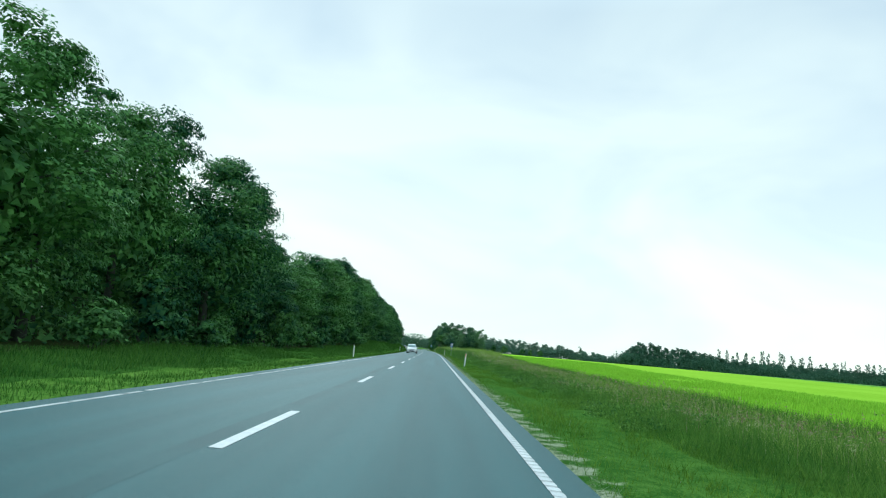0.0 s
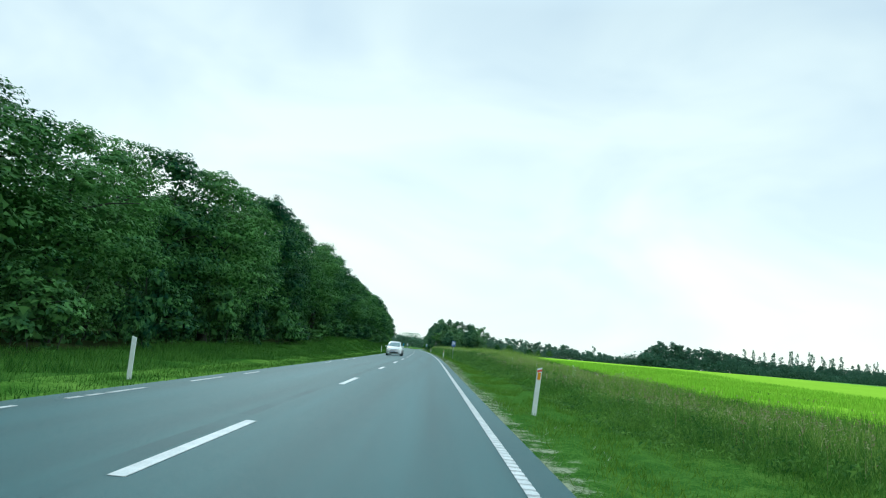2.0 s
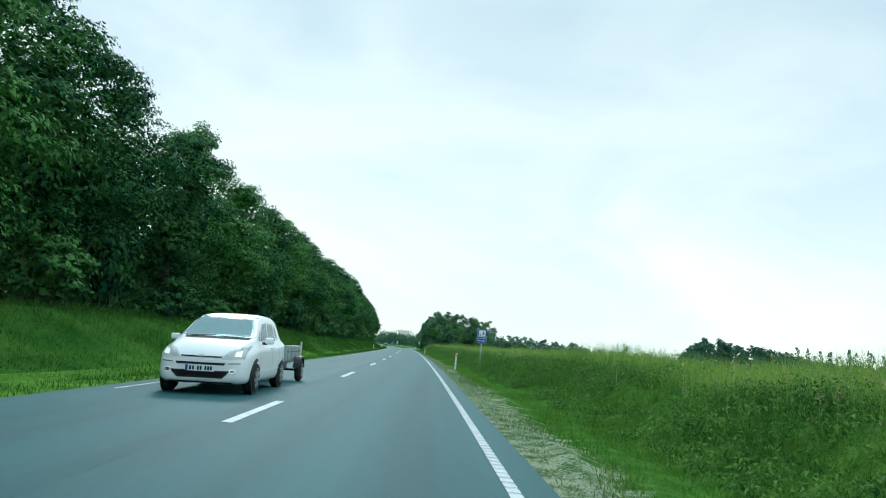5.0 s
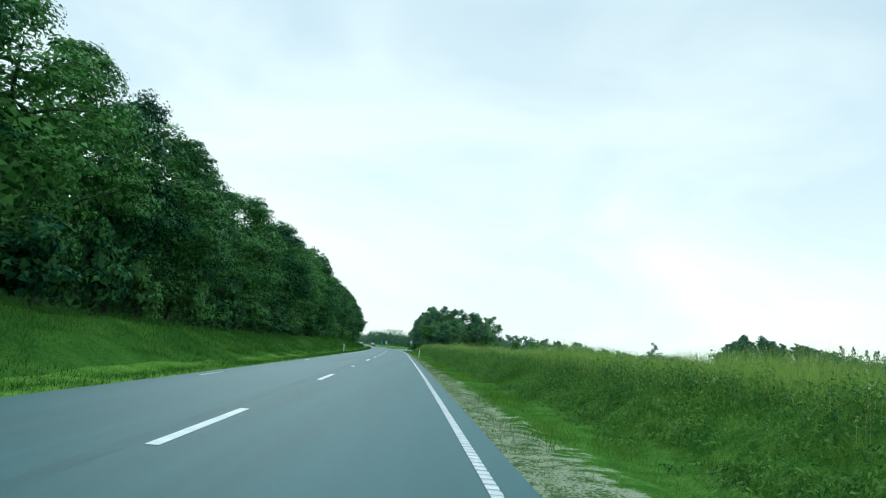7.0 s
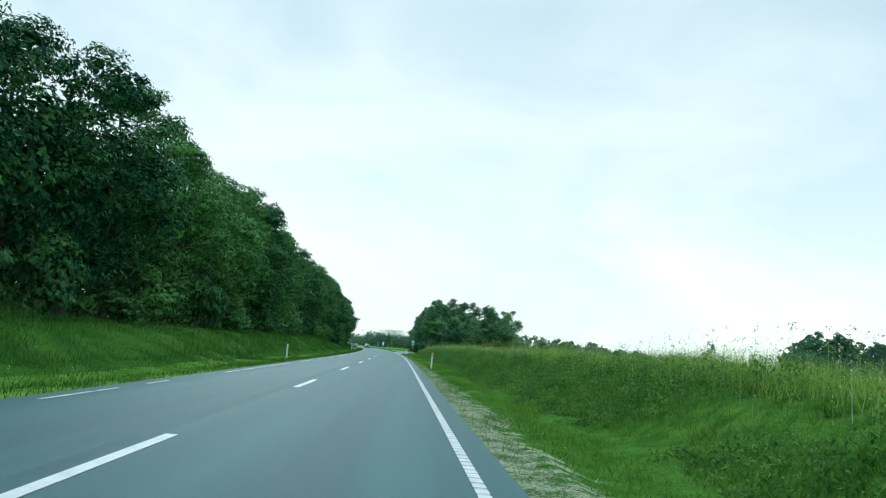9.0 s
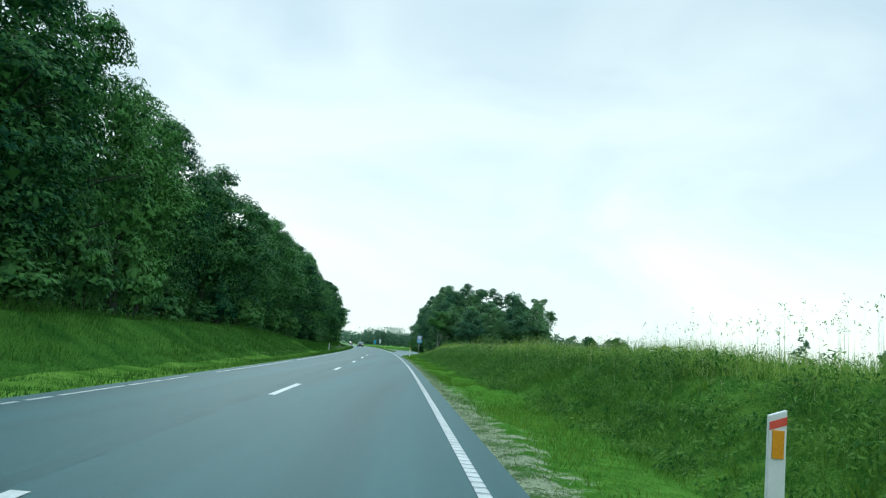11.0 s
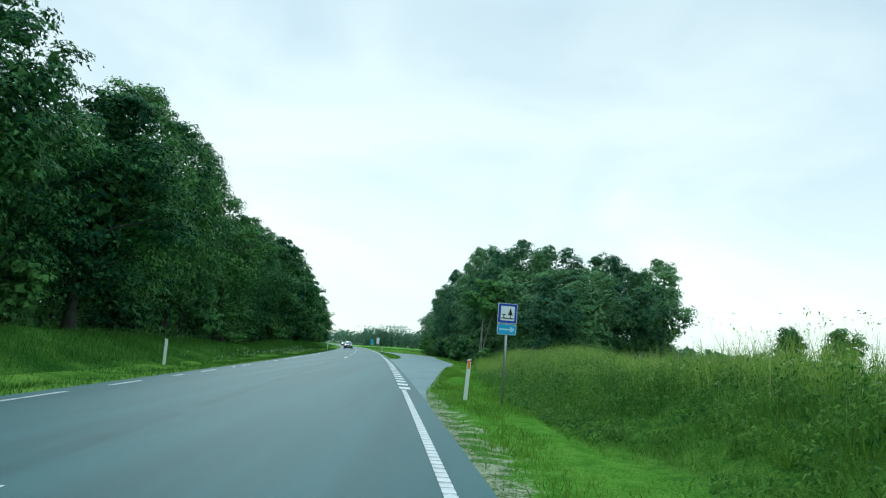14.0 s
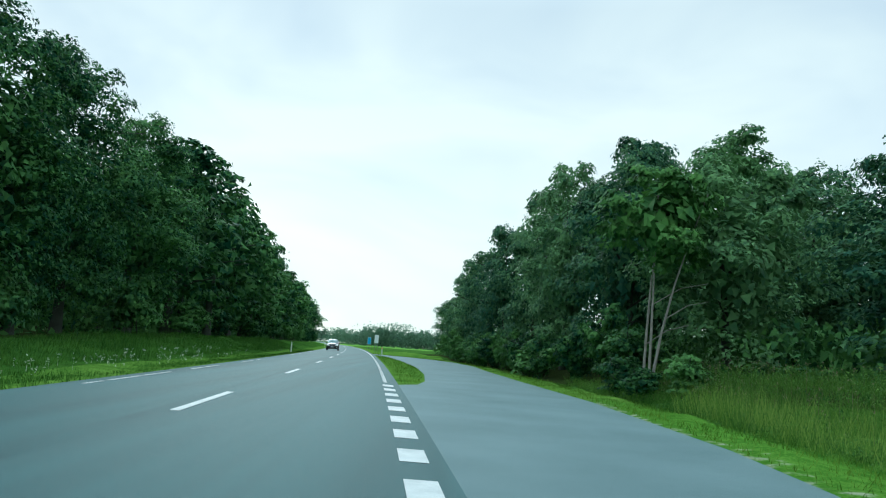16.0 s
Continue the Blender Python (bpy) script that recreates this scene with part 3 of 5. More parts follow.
# the wood's skyline above the road, station by station
HEIGHT_S = [-60, 16, 21, 27, 33, 38, 45, 50, 57, 64, 69, 75, 82, 87, 93, 100, 106, 113, 119, 124, 131, 136, 141, 148, 153, 159, 164, 169, 176, 183, 190, 195, 200, 205, 211, 216, 222, 228, 234, 239, 246, 252, 258, 262, 267, 274, 279, 284, 289, 295, 301, 306, 312, 317, 323, 329, 334, 340, 346, 351, 358, 364, 369, 375, 382, 389, 394, 399, 406, 411, 416, 422, 428, 432, 446, 463, 481, 502, 560, 660]
HEIGHT_L = [11, 11.3, 12.5, 12.1, 13.9, 12.5, 14.0, 13.1, 9.5, 9.6, 9.3, 10.4, 11.8, 11.8, 11.8, 13.2, 14.2, 14.5, 13.8, 15.0, 13.4, 14.2, 13.3, 14.9, 13.2, 15.3, 12.4, 13.4, 12.9, 12.9, 13.9, 13.6, 13.1, 13.9, 13.7, 14.3, 13.7, 14.5, 13.5, 14.1, 15.3, 13.5, 15.0, 13.9, 14.3, 15.3, 14.5, 17.6, 16.8, 15.0, 15.3, 16.0, 14.7, 13.7, 13.4, 15.2, 14.0, 15.7, 14.5, 14.3, 14.8, 13.0, 15.0, 16.5, 16.7, 17.1, 13.3, 13.1, 13.7, 14.2, 15.0, 13.4, 15.7, 15.8, 15.8, 14.6, 14, 13, 14, 14]
spots, far_spots = [], []
s = 3.0
while s < 650:
    hh = (np.interp(s, HEIGHT_S, HEIGHT_L) - np.interp(s, BANK_S, BANK_L)) * 1.04
    (spots if s < 430 else far_spots).append((s, -13.6 + 1.3 * float(smooth_step(305, 330, s)) + rng.uniform(-1.5, 1.0), hh / 14.0, rng.uniform(0.92, 1.2)))
    s += rng.uniform(4.6, 7.0) if s < 480 else rng.uniform(7, 9)
plant(edge_kinds, spots, "tall dense broadleaf tree at the wood's edge", "tree", "trees along the wood's edge", 60)

back_kinds = [tree(140 + i, 16.0, 5.4, 0.12, 18, 8, 12, 0.5, limbs=5) for i in range(3)]
spots = [(s, d, hf * 14 / 16, wf) for s, d, hf, wf in far_spots]
s = -8.0
while s < 650:
    hh = (np.interp(s, HEIGHT_S, HEIGHT_L) - np.interp(s, BANK_S, BANK_L)) * rng.uniform(0.86, 0.97)
    spots.append((s, -20.5 + rng.uniform(-2, 2), hh / 16.0, rng.uniform(0.9, 1.2)))
    s += rng.uniform(6, 9)
plant(back_kinds, spots, "tall broadleaf tree deeper in the wood", "tree", "trees inside the wood")

shrub_kinds = [tree(170 + i, 3.0, 1.7, 0.02, 8, 9, 24, 0.17, stems=3, limbs=2, name="shrub", lobe=(0.35, 0.55)) for i in range(3)]
spots = []
s = 3.0
while s < 640:
    spots.append((s, -10.4 + rng.uniform(-1.0, 0.8), rng.uniform(0.6, 1.5), rng.uniform(0.8, 1.3)))
    s += rng.uniform(4.5, 8.0) if s < 330 else rng.uniform(9, 15)
plant(shrub_kinds, spots, "low leafy shrub at the foot of the wood", "shrub", "shrubs along the wood's edge")

# dark thicket that closes the wood behind the trees
def thicket(name, s0, s1, d0, d1, top, count, size, seed, label):
    rng = np.random.default_rng(seed)
    s, d = rng.uniform(s0, s1, count), rng.uniform(d0, d1, count)
    x, y = lay(s, d)
    z = land(s, d) + top * rng.uniform(0, 1, count) ** 1.2 * (0.8 + 0.2 * np.sin(s * 0.3) * np.sin(s * 0.11 + 2))
    w = rng.normal(size=(count, 3))
    w /= np.linalg.norm(w, axis=1, keepdims=True)
    v, t = leaves(rng, np.stack([x, y, z], 1), w, size, 0.8)
    ob = new(name, fast_mesh(name, v, t, M_LEAF))
    return tagged(ob, label, "thicket", kind="stuff")


def hedge(name, points, top, deep, count, size, seed, label, mat=M_LEAF_FAR_HAZED):
    """A far hedge or copse edge along world points: a mass of leaf sprays with an uneven top."""
    rng = np.random.default_rng(seed)
    pts = np.array(points, float)
    run = np.concatenate([[0], np.cumsum(np.linalg.norm(np.diff(pts, axis=0), axis=1))])
    u = rng.uniform(0, run[-1], count)
    x = np.interp(u, run, pts[:, 0]) + rng.normal(size=count) * deep
    y = np.interp(u, run, pts[:, 1]) + rng.normal(size=count) * deep
    tall = top * (0.72 + 0.2 * np.sin(u * 0.09 + seed) + 0.14 * np.sin(u * 0.31) + 0.1 * np.sin(u * 0.77 + 1))
    z = tall * rng.uniform(0, 1, count) ** 0.8
    w = rng.normal(size=(count, 3))
    w /= np.linalg.norm(w, axis=1, keepdims=True)
    v, t = leaves(rng, np.stack([x, y, z], 1), w, size, 0.9)
    return tagged(new(name, fast_mesh(name, v, t, mat)), label, "hedge", kind="stuff")


thicket("thicket", -40, 660, -34, -26, 13.0, 26000, 1.5, 8, "dense green thicket inside the wood")
thicket("undergrowth", -40, 650, -18, -12.2, 2.4, 42000, 0.33, 9, "dark leafy undergrowth beneath the wood's trees")

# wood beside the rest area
wood_kinds = [tree(200 + i, 12.0, 4.4, 0.03, 26, 12, 26, 0.2, leaf_mat=M_LEAF_COPSE_HAZED, limbs=6, low=0.75, flat=0.75, lobe=(0.24, 0.4)) for i in range(4)]
spots = []
for s, d, hh, wf in ((398, 20, 8.3, 0.9), (402, 25, 9.6, 1.0), (404, 31, 10.2, 1.0), (410, 36, 12.6, 1.1), (407, 18, 10, 0.95), (412, 21.5, 12.5, 1.1), (416, 28, 11.5, 1.2),
                     (416, 17, 13, 0.95), (421, 19, 14.2, 1.1), (427, 22.5, 16.5, 1.2), (429, 17, 14, 0.95), (434, 18.5, 16.5, 1.1), (441, 17.5, 14.5, 1.0), (446, 20, 17.5, 1.2), (452, 17, 14.5, 1.0),
                     (460, 18, 15.5, 1.1), (468, 17, 13.5, 1.0), (477, 18, 14, 1.1), (488, 18, 12.5, 1.1), (500, 19, 12, 1.1), (515, 20, 11, 1.1), (435, 27, 16.5, 1.2), (424, 34, 15.2, 1.2), (419, 24, 14.5, 1.15), (428, 29, 16, 1.2), (436, 36, 15, 1.2), (414, 32, 13, 1.1), (425, 41, 14, 1.2)):
    spots.append((s, d, hh * 1.04 / 12.0, wf))
plant(wood_kinds, spots, "dense broadleaf tree beside the rest area", "tree", "trees beside the rest area")
spots = [(393 + 3.4 * i, 15.0 + 0.35 * i + rng.uniform(-0.8, 0.8) if i < 3 else 14.6 + rng.uniform(-0.5, 0.9), rng.uniform(0.7, 1.4), rng.uniform(0.9, 1.3)) for i in range(5, 26)]
spots += [(402.5, 14.2, 0.6, 0.8), (404.5, 13.3, 0.5, 0.7), (406.8, 13.5, 0.65, 0.8)]
shrub_kinds = [tree(180 + i, 3.0, 1.8, 0.02, 8, 9, 24, 0.17, stems=3, limbs=2, name="shrub", lobe=(0.35, 0.55)) for i in range(2)]
plant(shrub_kinds, spots, "low leafy shrub beside the rest area", "shrub", "shrubs beside the rest area")
thicket("undergrowth", 396, 520, 17, 26, 2.4, 15000, 0.3, 12, "dark leafy undergrowth in the small wood")
thicket("undergrowth", 402, 450, 22, 31, 3.2, 9000, 0.42, 14, "dense undergrowth deep in the small wood")
forked = tree(230, 9.5, 3.0, 0.5, 14, 10, 24, 0.22, bark=M_BARK_PALE, stems=3, limbs=1)
forked.matrix_basis = stand(forked, 405.5, 14.3, 40, (1, 1, 1))
tagged(forked, "young tree with several pale bare stems", "tree")
bush = tree(231, 5.6, 2.9, 0.18, 16, 12, 26, 0.16, stems=4, limbs=6)
bush.name = "bush"
for k, (s, d, f) in enumerate(((398, 44.5, 0.92), (398.5, 51, 0.97), (400, 62, 0.8), (402, 67, 0.75), (404, 73, 0.8))):
    ob = bush if k == 0 else copy_thing(bush, stand(bush, s, d, 70 * k, (f, f, f)))
    ob.matrix_basis = stand(bush, s, d, 70 * k, (f, f, f))
    tagged(ob, "round bush standing in the meadow", "bush", "meadow bushes")

# far tree belts, placed in world metres
poplar_kinds = [tree(260 + i, 18.0, 2.0, 0.25, 20, 5, 8, 0.5, leaf_mat=M_LEAF_FAR_HAZED, limbs=9, flat=1.6) for i in range(3)]


def far_row(kinds, spots, label, group):
    rng = random.Random(len(spots))
    used = set()
    for x, y, hf, wf in spots:
        k = kinds[rng.randrange(len(kinds))]
        m = pose(x, y, -0.2, 0, 0, rng.uniform(0, 360)) @ Matrix.Diagonal((wf, wf, hf, 1))
        if k.name in used:
            ob = copy_thing(k, m)
        else:
            ob, _ = k, used.add(k.name)
        ob.matrix_basis = m
        tagged(ob, label, "tree", group)


def far_wood(name, spots, size, seed, label, mat=M_LEAF_FAR_HAZED):
    """A far wood of many crowns that grow into each other."""
    rng = np.random.default_rng(seed)
    vs, ts, n = [], [], 0
    for x, y, hf, wf in spots:
        v, tr = crown(rng, 12.0 * hf, 5.0 * wf, 0.0, 15, 7, 7, size, low=1.0, flat=1.0, lobe=(0.32, 0.48))
        vs.append(v + np.array([x, y, -0.2]))
        ts.append(tr + n)
        n += len(v)
    return tagged(new(name, fast_mesh(name, np.concatenate(vs), np.concatenate(ts), mat)), label, "far wood", kind="stuff")


rng = random.Random(33)
spots = []
WOOD_X, WOOD_TOP = [112, 117, 124, 134, 145, 170, 181, 193, 224, 280, 352, 460], [8.5, 12.5, 17, 16, 15, 14.2, 12.5, 10.8, 10.6, 11.4, 12.5, 13]
for i in range(52):                                   # dense wood across the field
    x = 113 + 6.6 * i * (0.75 + 0.005 * i)
    y = 411 + 0.598 * (x - 109)
    for back in (3, 16):
        spots.append((x + rng.uniform(-2, 2) + 0.3 * back, y + back + rng.uniform(-2, 2), np.interp(x, WOOD_X, WOOD_TOP) * rng.uniform(0.9, 1.04) / 12, rng.uniform(0.9, 1.3)))
far_wood("far_wood", spots, 0.95, 5, "dense green wood across the field")
spots = []
BELT_X, BELT_TOP = [20, 70, 87, 101, 120, 134, 145, 156, 169, 183, 198, 214, 232, 247], [17, 18, 18, 18, 15.5, 16, 11.5, 12, 11.5, 9.5, 9, 9, 9, 7]
for i in range(46):                                   # lower belt farther along
    x = 22 + 4.9 * i
    spots.append((x + rng.uniform(-2, 2), 760 + rng.uniform(-12, 12), np.interp(x, BELT_X, BELT_TOP) * rng.uniform(0.86, 1.05) / 12, rng.uniform(1.0, 1.5)))
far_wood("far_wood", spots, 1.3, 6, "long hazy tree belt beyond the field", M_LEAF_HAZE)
spots = []
for i in range(16):                                   # wood where the road disappears
    u = i / 15
    spots.append((-52 + 75 * u + rng.uniform(-4, 4), 905 + rng.uniform(-12, 12), rng.uniform(12, 15) / 12, rng.uniform(1.0, 1.4)))
for i in range(26):
    u = i / 25
    spots.append((-280 + 300 * u, 1250 + rng.uniform(-30, 30), rng.uniform(13, 18) / 12, rng.uniform(1.5, 2.2)))
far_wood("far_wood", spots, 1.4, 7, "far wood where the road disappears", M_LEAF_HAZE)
far_wood("far_wood", [(86, 414, 9.6 / 12, 0.55)], 0.45, 8, "lone leafy tree at the far edge of the field")
spots = [(192 + 5.0 * i + rng.uniform(-2, 2), 474 + 2.75 * i + rng.uniform(-3, 3), rng.uniform(0.72, 1.12), rng.uniform(0.7, 1.3)) for i in range(46)]
far_row(poplar_kinds, spots, "slender upright poplar rising behind the far wood", "row of poplars")

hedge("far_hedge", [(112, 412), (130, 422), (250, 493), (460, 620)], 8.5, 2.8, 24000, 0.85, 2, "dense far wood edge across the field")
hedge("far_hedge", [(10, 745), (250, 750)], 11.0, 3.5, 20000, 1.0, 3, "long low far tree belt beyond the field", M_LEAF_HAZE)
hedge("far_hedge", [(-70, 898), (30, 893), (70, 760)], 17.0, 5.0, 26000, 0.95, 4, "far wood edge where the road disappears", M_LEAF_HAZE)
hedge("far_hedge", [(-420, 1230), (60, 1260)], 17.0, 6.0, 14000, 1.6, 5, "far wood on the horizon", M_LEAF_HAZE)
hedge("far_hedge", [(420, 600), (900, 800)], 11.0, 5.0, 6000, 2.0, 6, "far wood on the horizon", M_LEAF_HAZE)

# ---- grass ----


def blades(name, s, d, height, width, lean, mat, label, seed, base_lift=0.0):
    """Thin leaning grass blades, rooted on the ground."""
    rng = np.random.default_rng(seed)
    n = len(s)
    x, y = lay(s, d)
    z = land(s, d) + base_lift
    a, la = rng.uniform(0, 2 * math.pi, n), rng.uniform(0, 2 * math.pi, n)
    bend = height * lean * rng.uniform(0.3, 1.3, n)
    wx, wy = np.cos(a) * width / 2, np.sin(a) * width / 2
    lx, ly = np.cos(la) * bend, np.sin(la) * bend
    p = np.stack([x, y, z], 1)
    o = lambda px, py, pz: p + np.stack([px, py, pz], 1)
    v = np.stack([o(-wx, -wy, -0.03 + 0 * z), o(wx, wy, -0.03 + 0 * z), o(lx, ly, height)], 1).reshape(-1, 3)
    t = np.arange(n * 3).reshape(-1, 3)
    return tagged(new(name, fast_mesh(name, v, t, mat)), label, "grass", kind="stuff")


g = np.random.default_rng(77)


def scatter(n, s0, s1, d0, d1, keep=None):
    s, d = g.uniform(s0, s1, n), g.uniform(d0, d1, n)
    if keep is not None:
        m = keep(s, d)
        s, d = s[m], d[m]
    return s, d


patch = lambda s, d: 0.5 + 0.25 * np.sin(s * 0.37 + 1.3 * np.sin(d * 0.8)) + 0.25 * np.sin(s * 0.13 + d * 0.9)
off_slip = lambda s, d: ((s < 344) | (d > np.interp(s, MOUTH_S, MOUTH_D) + 0.15)) & (s < 470)
# right: tall grass on the rise
s, d = scatter(150000, 0, 400, 6.9, 9.2, lambda s, d: off_slip(s, d - 2.2))
blades("tall_grass", s, d, (0.14 + 0.42 * patch(s, d)) * g.uniform(0.5, 1.25, len(s)) * np.clip((d - 6.2) / 2.0, 0.3, 1), g.uniform(0.008, 0.02, len(s)), 0.7, M_BLADE_TALL, "rough green grass on the bank", 1)
s, d = scatter(190000, 0, 400, 8.8, 13.5, lambda s, d: off_slip(s, d - 2.2))
blades("tall_grass", s, d, (0.35 + 0.5 * patch(s, d)) * g.uniform(0.6, 1.2, len(s)) * (0.55 + 0.45 * smooth_step(60, 115, s)) * (1 + 0.3 * smooth_step(95, 112, s) * (1 - smooth_step(180, 215, s)) + 0.3 * smooth_step(322, 340, s)), g.uniform(0.008, 0.022, len(s)), 0.45, M_CREST, "tall ripening grass along the crest of the bank", 11)
s, d = scatter(60000, -6, 120, 9, 15)
blades("tall_grass", s, d, (0.18 + 0.34 * patch(s, d)) * g.uniform(0.6, 1.2, len(s)), g.uniform(0.01, 0.03, len(s)), 0.5, M_BLADE_TALL, "tall rough grass between the verge and the field", 2)
s, d = scatter(40000, 368, 414, 11, 17, lambda s, d: d > np.interp(s, MOUTH_S, MOUTH_D) + 2.2)
blades("tall_grass", s, d, (0.3 + 0.45 * patch(s, d)) * g.uniform(0.5, 1.2, len(s)), g.uniform(0.006, 0.016, len(s)), 0.7, M_BLADE_TALL, "tall rough grass beside the slip lane", 21)
# right: short grass of the mown verge
s, d = scatter(230000, -6, 400, 4.25, 8.2, off_slip)
keep = g.uniform(0, 1, len(s)) < np.clip((d - 4.2) / np.interp(s, STRIP_S, STRIP_W) - 0.25 + 0.7 * (patch(s * 2.3, d * 2.1) - 0.5), 0.16, 1)
s, d = s[keep], d[keep]
blades("verge_grass", s, d, g.uniform(0.04, 0.13, len(s)), g.uniform(0.009, 0.022, len(s)), 0.9, M_BLADE, "short bright green grass on the verge", 3)
s, d = scatter(60000, 350, 486, 4.3, 15.5, lambda s, d: (d > np.interp(s, MOUTH_S, MOUTH_D) + 0.12) & (d < np.interp(s, MOUTH_S, MOUTH_D) + 2.8) | (s > 405) & (d < np.interp(s, ISLE_S, ISLE_D) - 0.1))
blades("verge_grass", s, d, g.uniform(0.05, 0.14, len(s)), g.uniform(0.012, 0.03, len(s)), 0.9, M_BLADE, "short green grass beside the slip lane", 31)
# left verge and bank, in the grass darkened for the wood's shade
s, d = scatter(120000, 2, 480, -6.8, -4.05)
blades("verge_grass", s, d, g.uniform(0.04, 0.15, len(s)) * (0.7 + 0.6 * patch(s, d)), g.uniform(0.012, 0.028, len(s)), 0.7, M_GRASS_SHADED, "short green grass on the verge below the wood", 4)
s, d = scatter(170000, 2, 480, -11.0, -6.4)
blades("rough_grass", s, d, (0.12 + 0.34 * patch(s, d)) * g.uniform(0.5, 1.2, len(s)), g.uniform(0.01, 0.026, len(s)), 0.7, M_GRASS_SHADED, "green grass on the bank, coloured dark for the wood's shade", 5)
# dry cuttings beside the asphalt
s, d = scatter(330000, -2, 353, 4.14, 5.8)
strip = np.interp(s, STRIP_S, STRIP_W) * (0.55 + 0.9 * patch(s * 2.3, d * 2.1)) + 0.1 * np.sin(s * 3.1) + 0.08 * np.sin(s * 7.7)
keep = (g.uniform(0, 1, len(s)) < np.clip(1.05 - (d - 4.15) / strip, 0.01, 0.5)) & (d > mouth(s) + 0.03)
s, d = s[keep], d[keep]
blades("dry_cuttings", s, d, g.uniform(0.02, 0.06, len(s)), g.uniform(0.006, 0.016, len(s)), 2.4, M_DRY, "pale dry grass cuttings beside the asphalt", 6)
# crop at the edge of the field
s, d = scatter(50000, 0, 130, 14.5, 34)
blades("crop", s, d, g.uniform(0.2, 0.3, len(s)), g.uniform(0.04, 0.09, len(s)), 0.3, M_CROP, "bright green young cereal crop", 7)


def heads(name, s, d, height, size, mat, label, seed, category="grass"):
    """Small loose heads on thin stems."""
    rng = np.random.default_rng(seed)
    x, y = lay(s, d)
    c = np.stack([x, y, land(s, d) + height], 1)
    n = len(s)
    k = 5
    cc = np.repeat(c, k, axis=0) + rng.normal(size=(n * k, 3)) * size * np.array([0.8, 0.8, 1.2])
    w = rng.normal(size=(n * k, 3))
    w /= np.linalg.norm(w, axis=1, keepdims=True)
    v, t = leaves(rng, cc, w, size * 1.3, 0.5)
    a = rng.uniform(0, 6.28, n)
    wx, wy = np.cos(a) * 0.005, np.sin(a) * 0.005
    z0 = land(s, d)
    sv = np.stack([np.stack([x - wx, y - wy, z0], 1), np.stack([x + wx, y + wy, z0], 1), c], 1).reshape(-1, 3)
    st = np.arange(n * 3).reshape(-1, 3)
    return tagged(new(name, fast_mesh(name, np.concatenate([v, sv]), np.concatenate([t, st + len(v)]), mat)), label, category, kind="stuff")


# broad-leaved weeds in clumps on the rise and beside the slip lane
def weeds(name, s, d, tall, leaf, k, seed, label):
    rng = np.random.default_rng(seed)
    x, y = lay(s, d)
    h = rng.uniform(0.25, 0.65, len(s)) * tall
    spread = rng.uniform(0.25, 0.6, len(s))
    off = rng.normal(size=(len(s), k, 3))
    off /= np.linalg.norm(off, axis=2, keepdims=True)
    pos = np.stack([x, y, land(s, d) + h * 0.55], 1)[:, None, :] + off * np.stack([spread, spread, h * 0.5], 1)[:, None, :] * rng.uniform(0.5, 1.1, (len(s), k, 1))
    v, t = leaves(rng, pos.reshape(-1, 3), off.reshape(-1, 3), leaf, 0.45)
    return tagged(new(name, fast_mesh(name, v, t, M_WEED)), label, "weeds", kind="stuff")


cs_, cd_ = scatter(8600, 8, 368, 6.7, 9.8, lambda s, d: off_slip(s, d - 2.4) & (patch(s * 1.7, d) > 0.2) & ((s > 95) | (np.sin(s * 91.7) > 0.1)))
weeds("weeds", cs_, cd_, np.clip(0.35 + (cd_ - 6.9) / 2.2, 0.35, 1) * (0.65 + 0.35 * smooth_step(60, 115, cs_)), 0.08, 48, 15, "clumps of broad-leaved weeds on the bank")
cs_, cd_ = scatter(1800, 352, 412, 7.5, 17, lambda s, d: (d > mouth(s) + 2.3) & (d < mouth(s) + 6.5))
weeds("weeds", cs_, cd_, np.clip(0.5 + (cd_ - mouth(cs_) - 2.3) * 0.5, 0.5, 1.3), 0.075, 56, 16, "leafy weeds beside the slip lane")
s, d = scatter(1500, 356, 412, 8.5, 17, lambda s, d: (d > mouth(s) + 3.0))
heads("seed_heads", s, d, g.uniform(0.5, 0.85, len(s)), 0.03, M_HAZE, "brownish seed heads above the meadow", 38)
cs_, cd_ = scatter(330, 70, 396, 6.9, 9.6, lambda s, d: off_slip(s, d - 2.2))
s, d = np.repeat(cs_, 16) + g.normal(size=16 * len(cs_)) * 0.09, np.repeat(cd_, 16) + g.normal(size=16 * len(cs_)) * 0.09
blades("weeds", s, d, np.repeat(g.uniform(0.18, 0.36, len(cs_)), 16) * g.uniform(0.6, 1.1, len(s)), g.uniform(0.03, 0.055, len(s)), 0.8, M_BLADE, "tufts of broad bright green leaves on the bank", 13)
s, d = scatter(10000, 0, 400, 8.2, 12.5, lambda s, d: off_slip(s, d - 2.6))
heads("seed_heads", s, d, (0.4 + 0.55 * patch(s, d)) * g.uniform(0.6, 1.0, len(s)) * (0.6 + 0.4 * smooth_step(60, 115, s)), 0.03, M_STRAW, "straw-coloured seed heads above the tall grass", 8)
s, d = scatter(2200, 0, 125, 8.0, 13.5)
heads("seed_heads", s, d, (0.3 + 0.4 * patch(s, d)) * g.uniform(0.7, 1.1, len(s)), 0.035, M_HAZE, "brownish seed heads in the rough grass", 18)
s, d = scatter(1500, 190, 345, 9.4, 11.6, lambda s, d: off_slip(s, d - 2.6))
heads("seed_heads", s, d, (0.75 + 0.5 * patch(s * 0.7, d)) * g.uniform(0.7, 1.15, len(s)), 0.035, M_CREST, "tall thin flowering stems rising above the crest", 28)
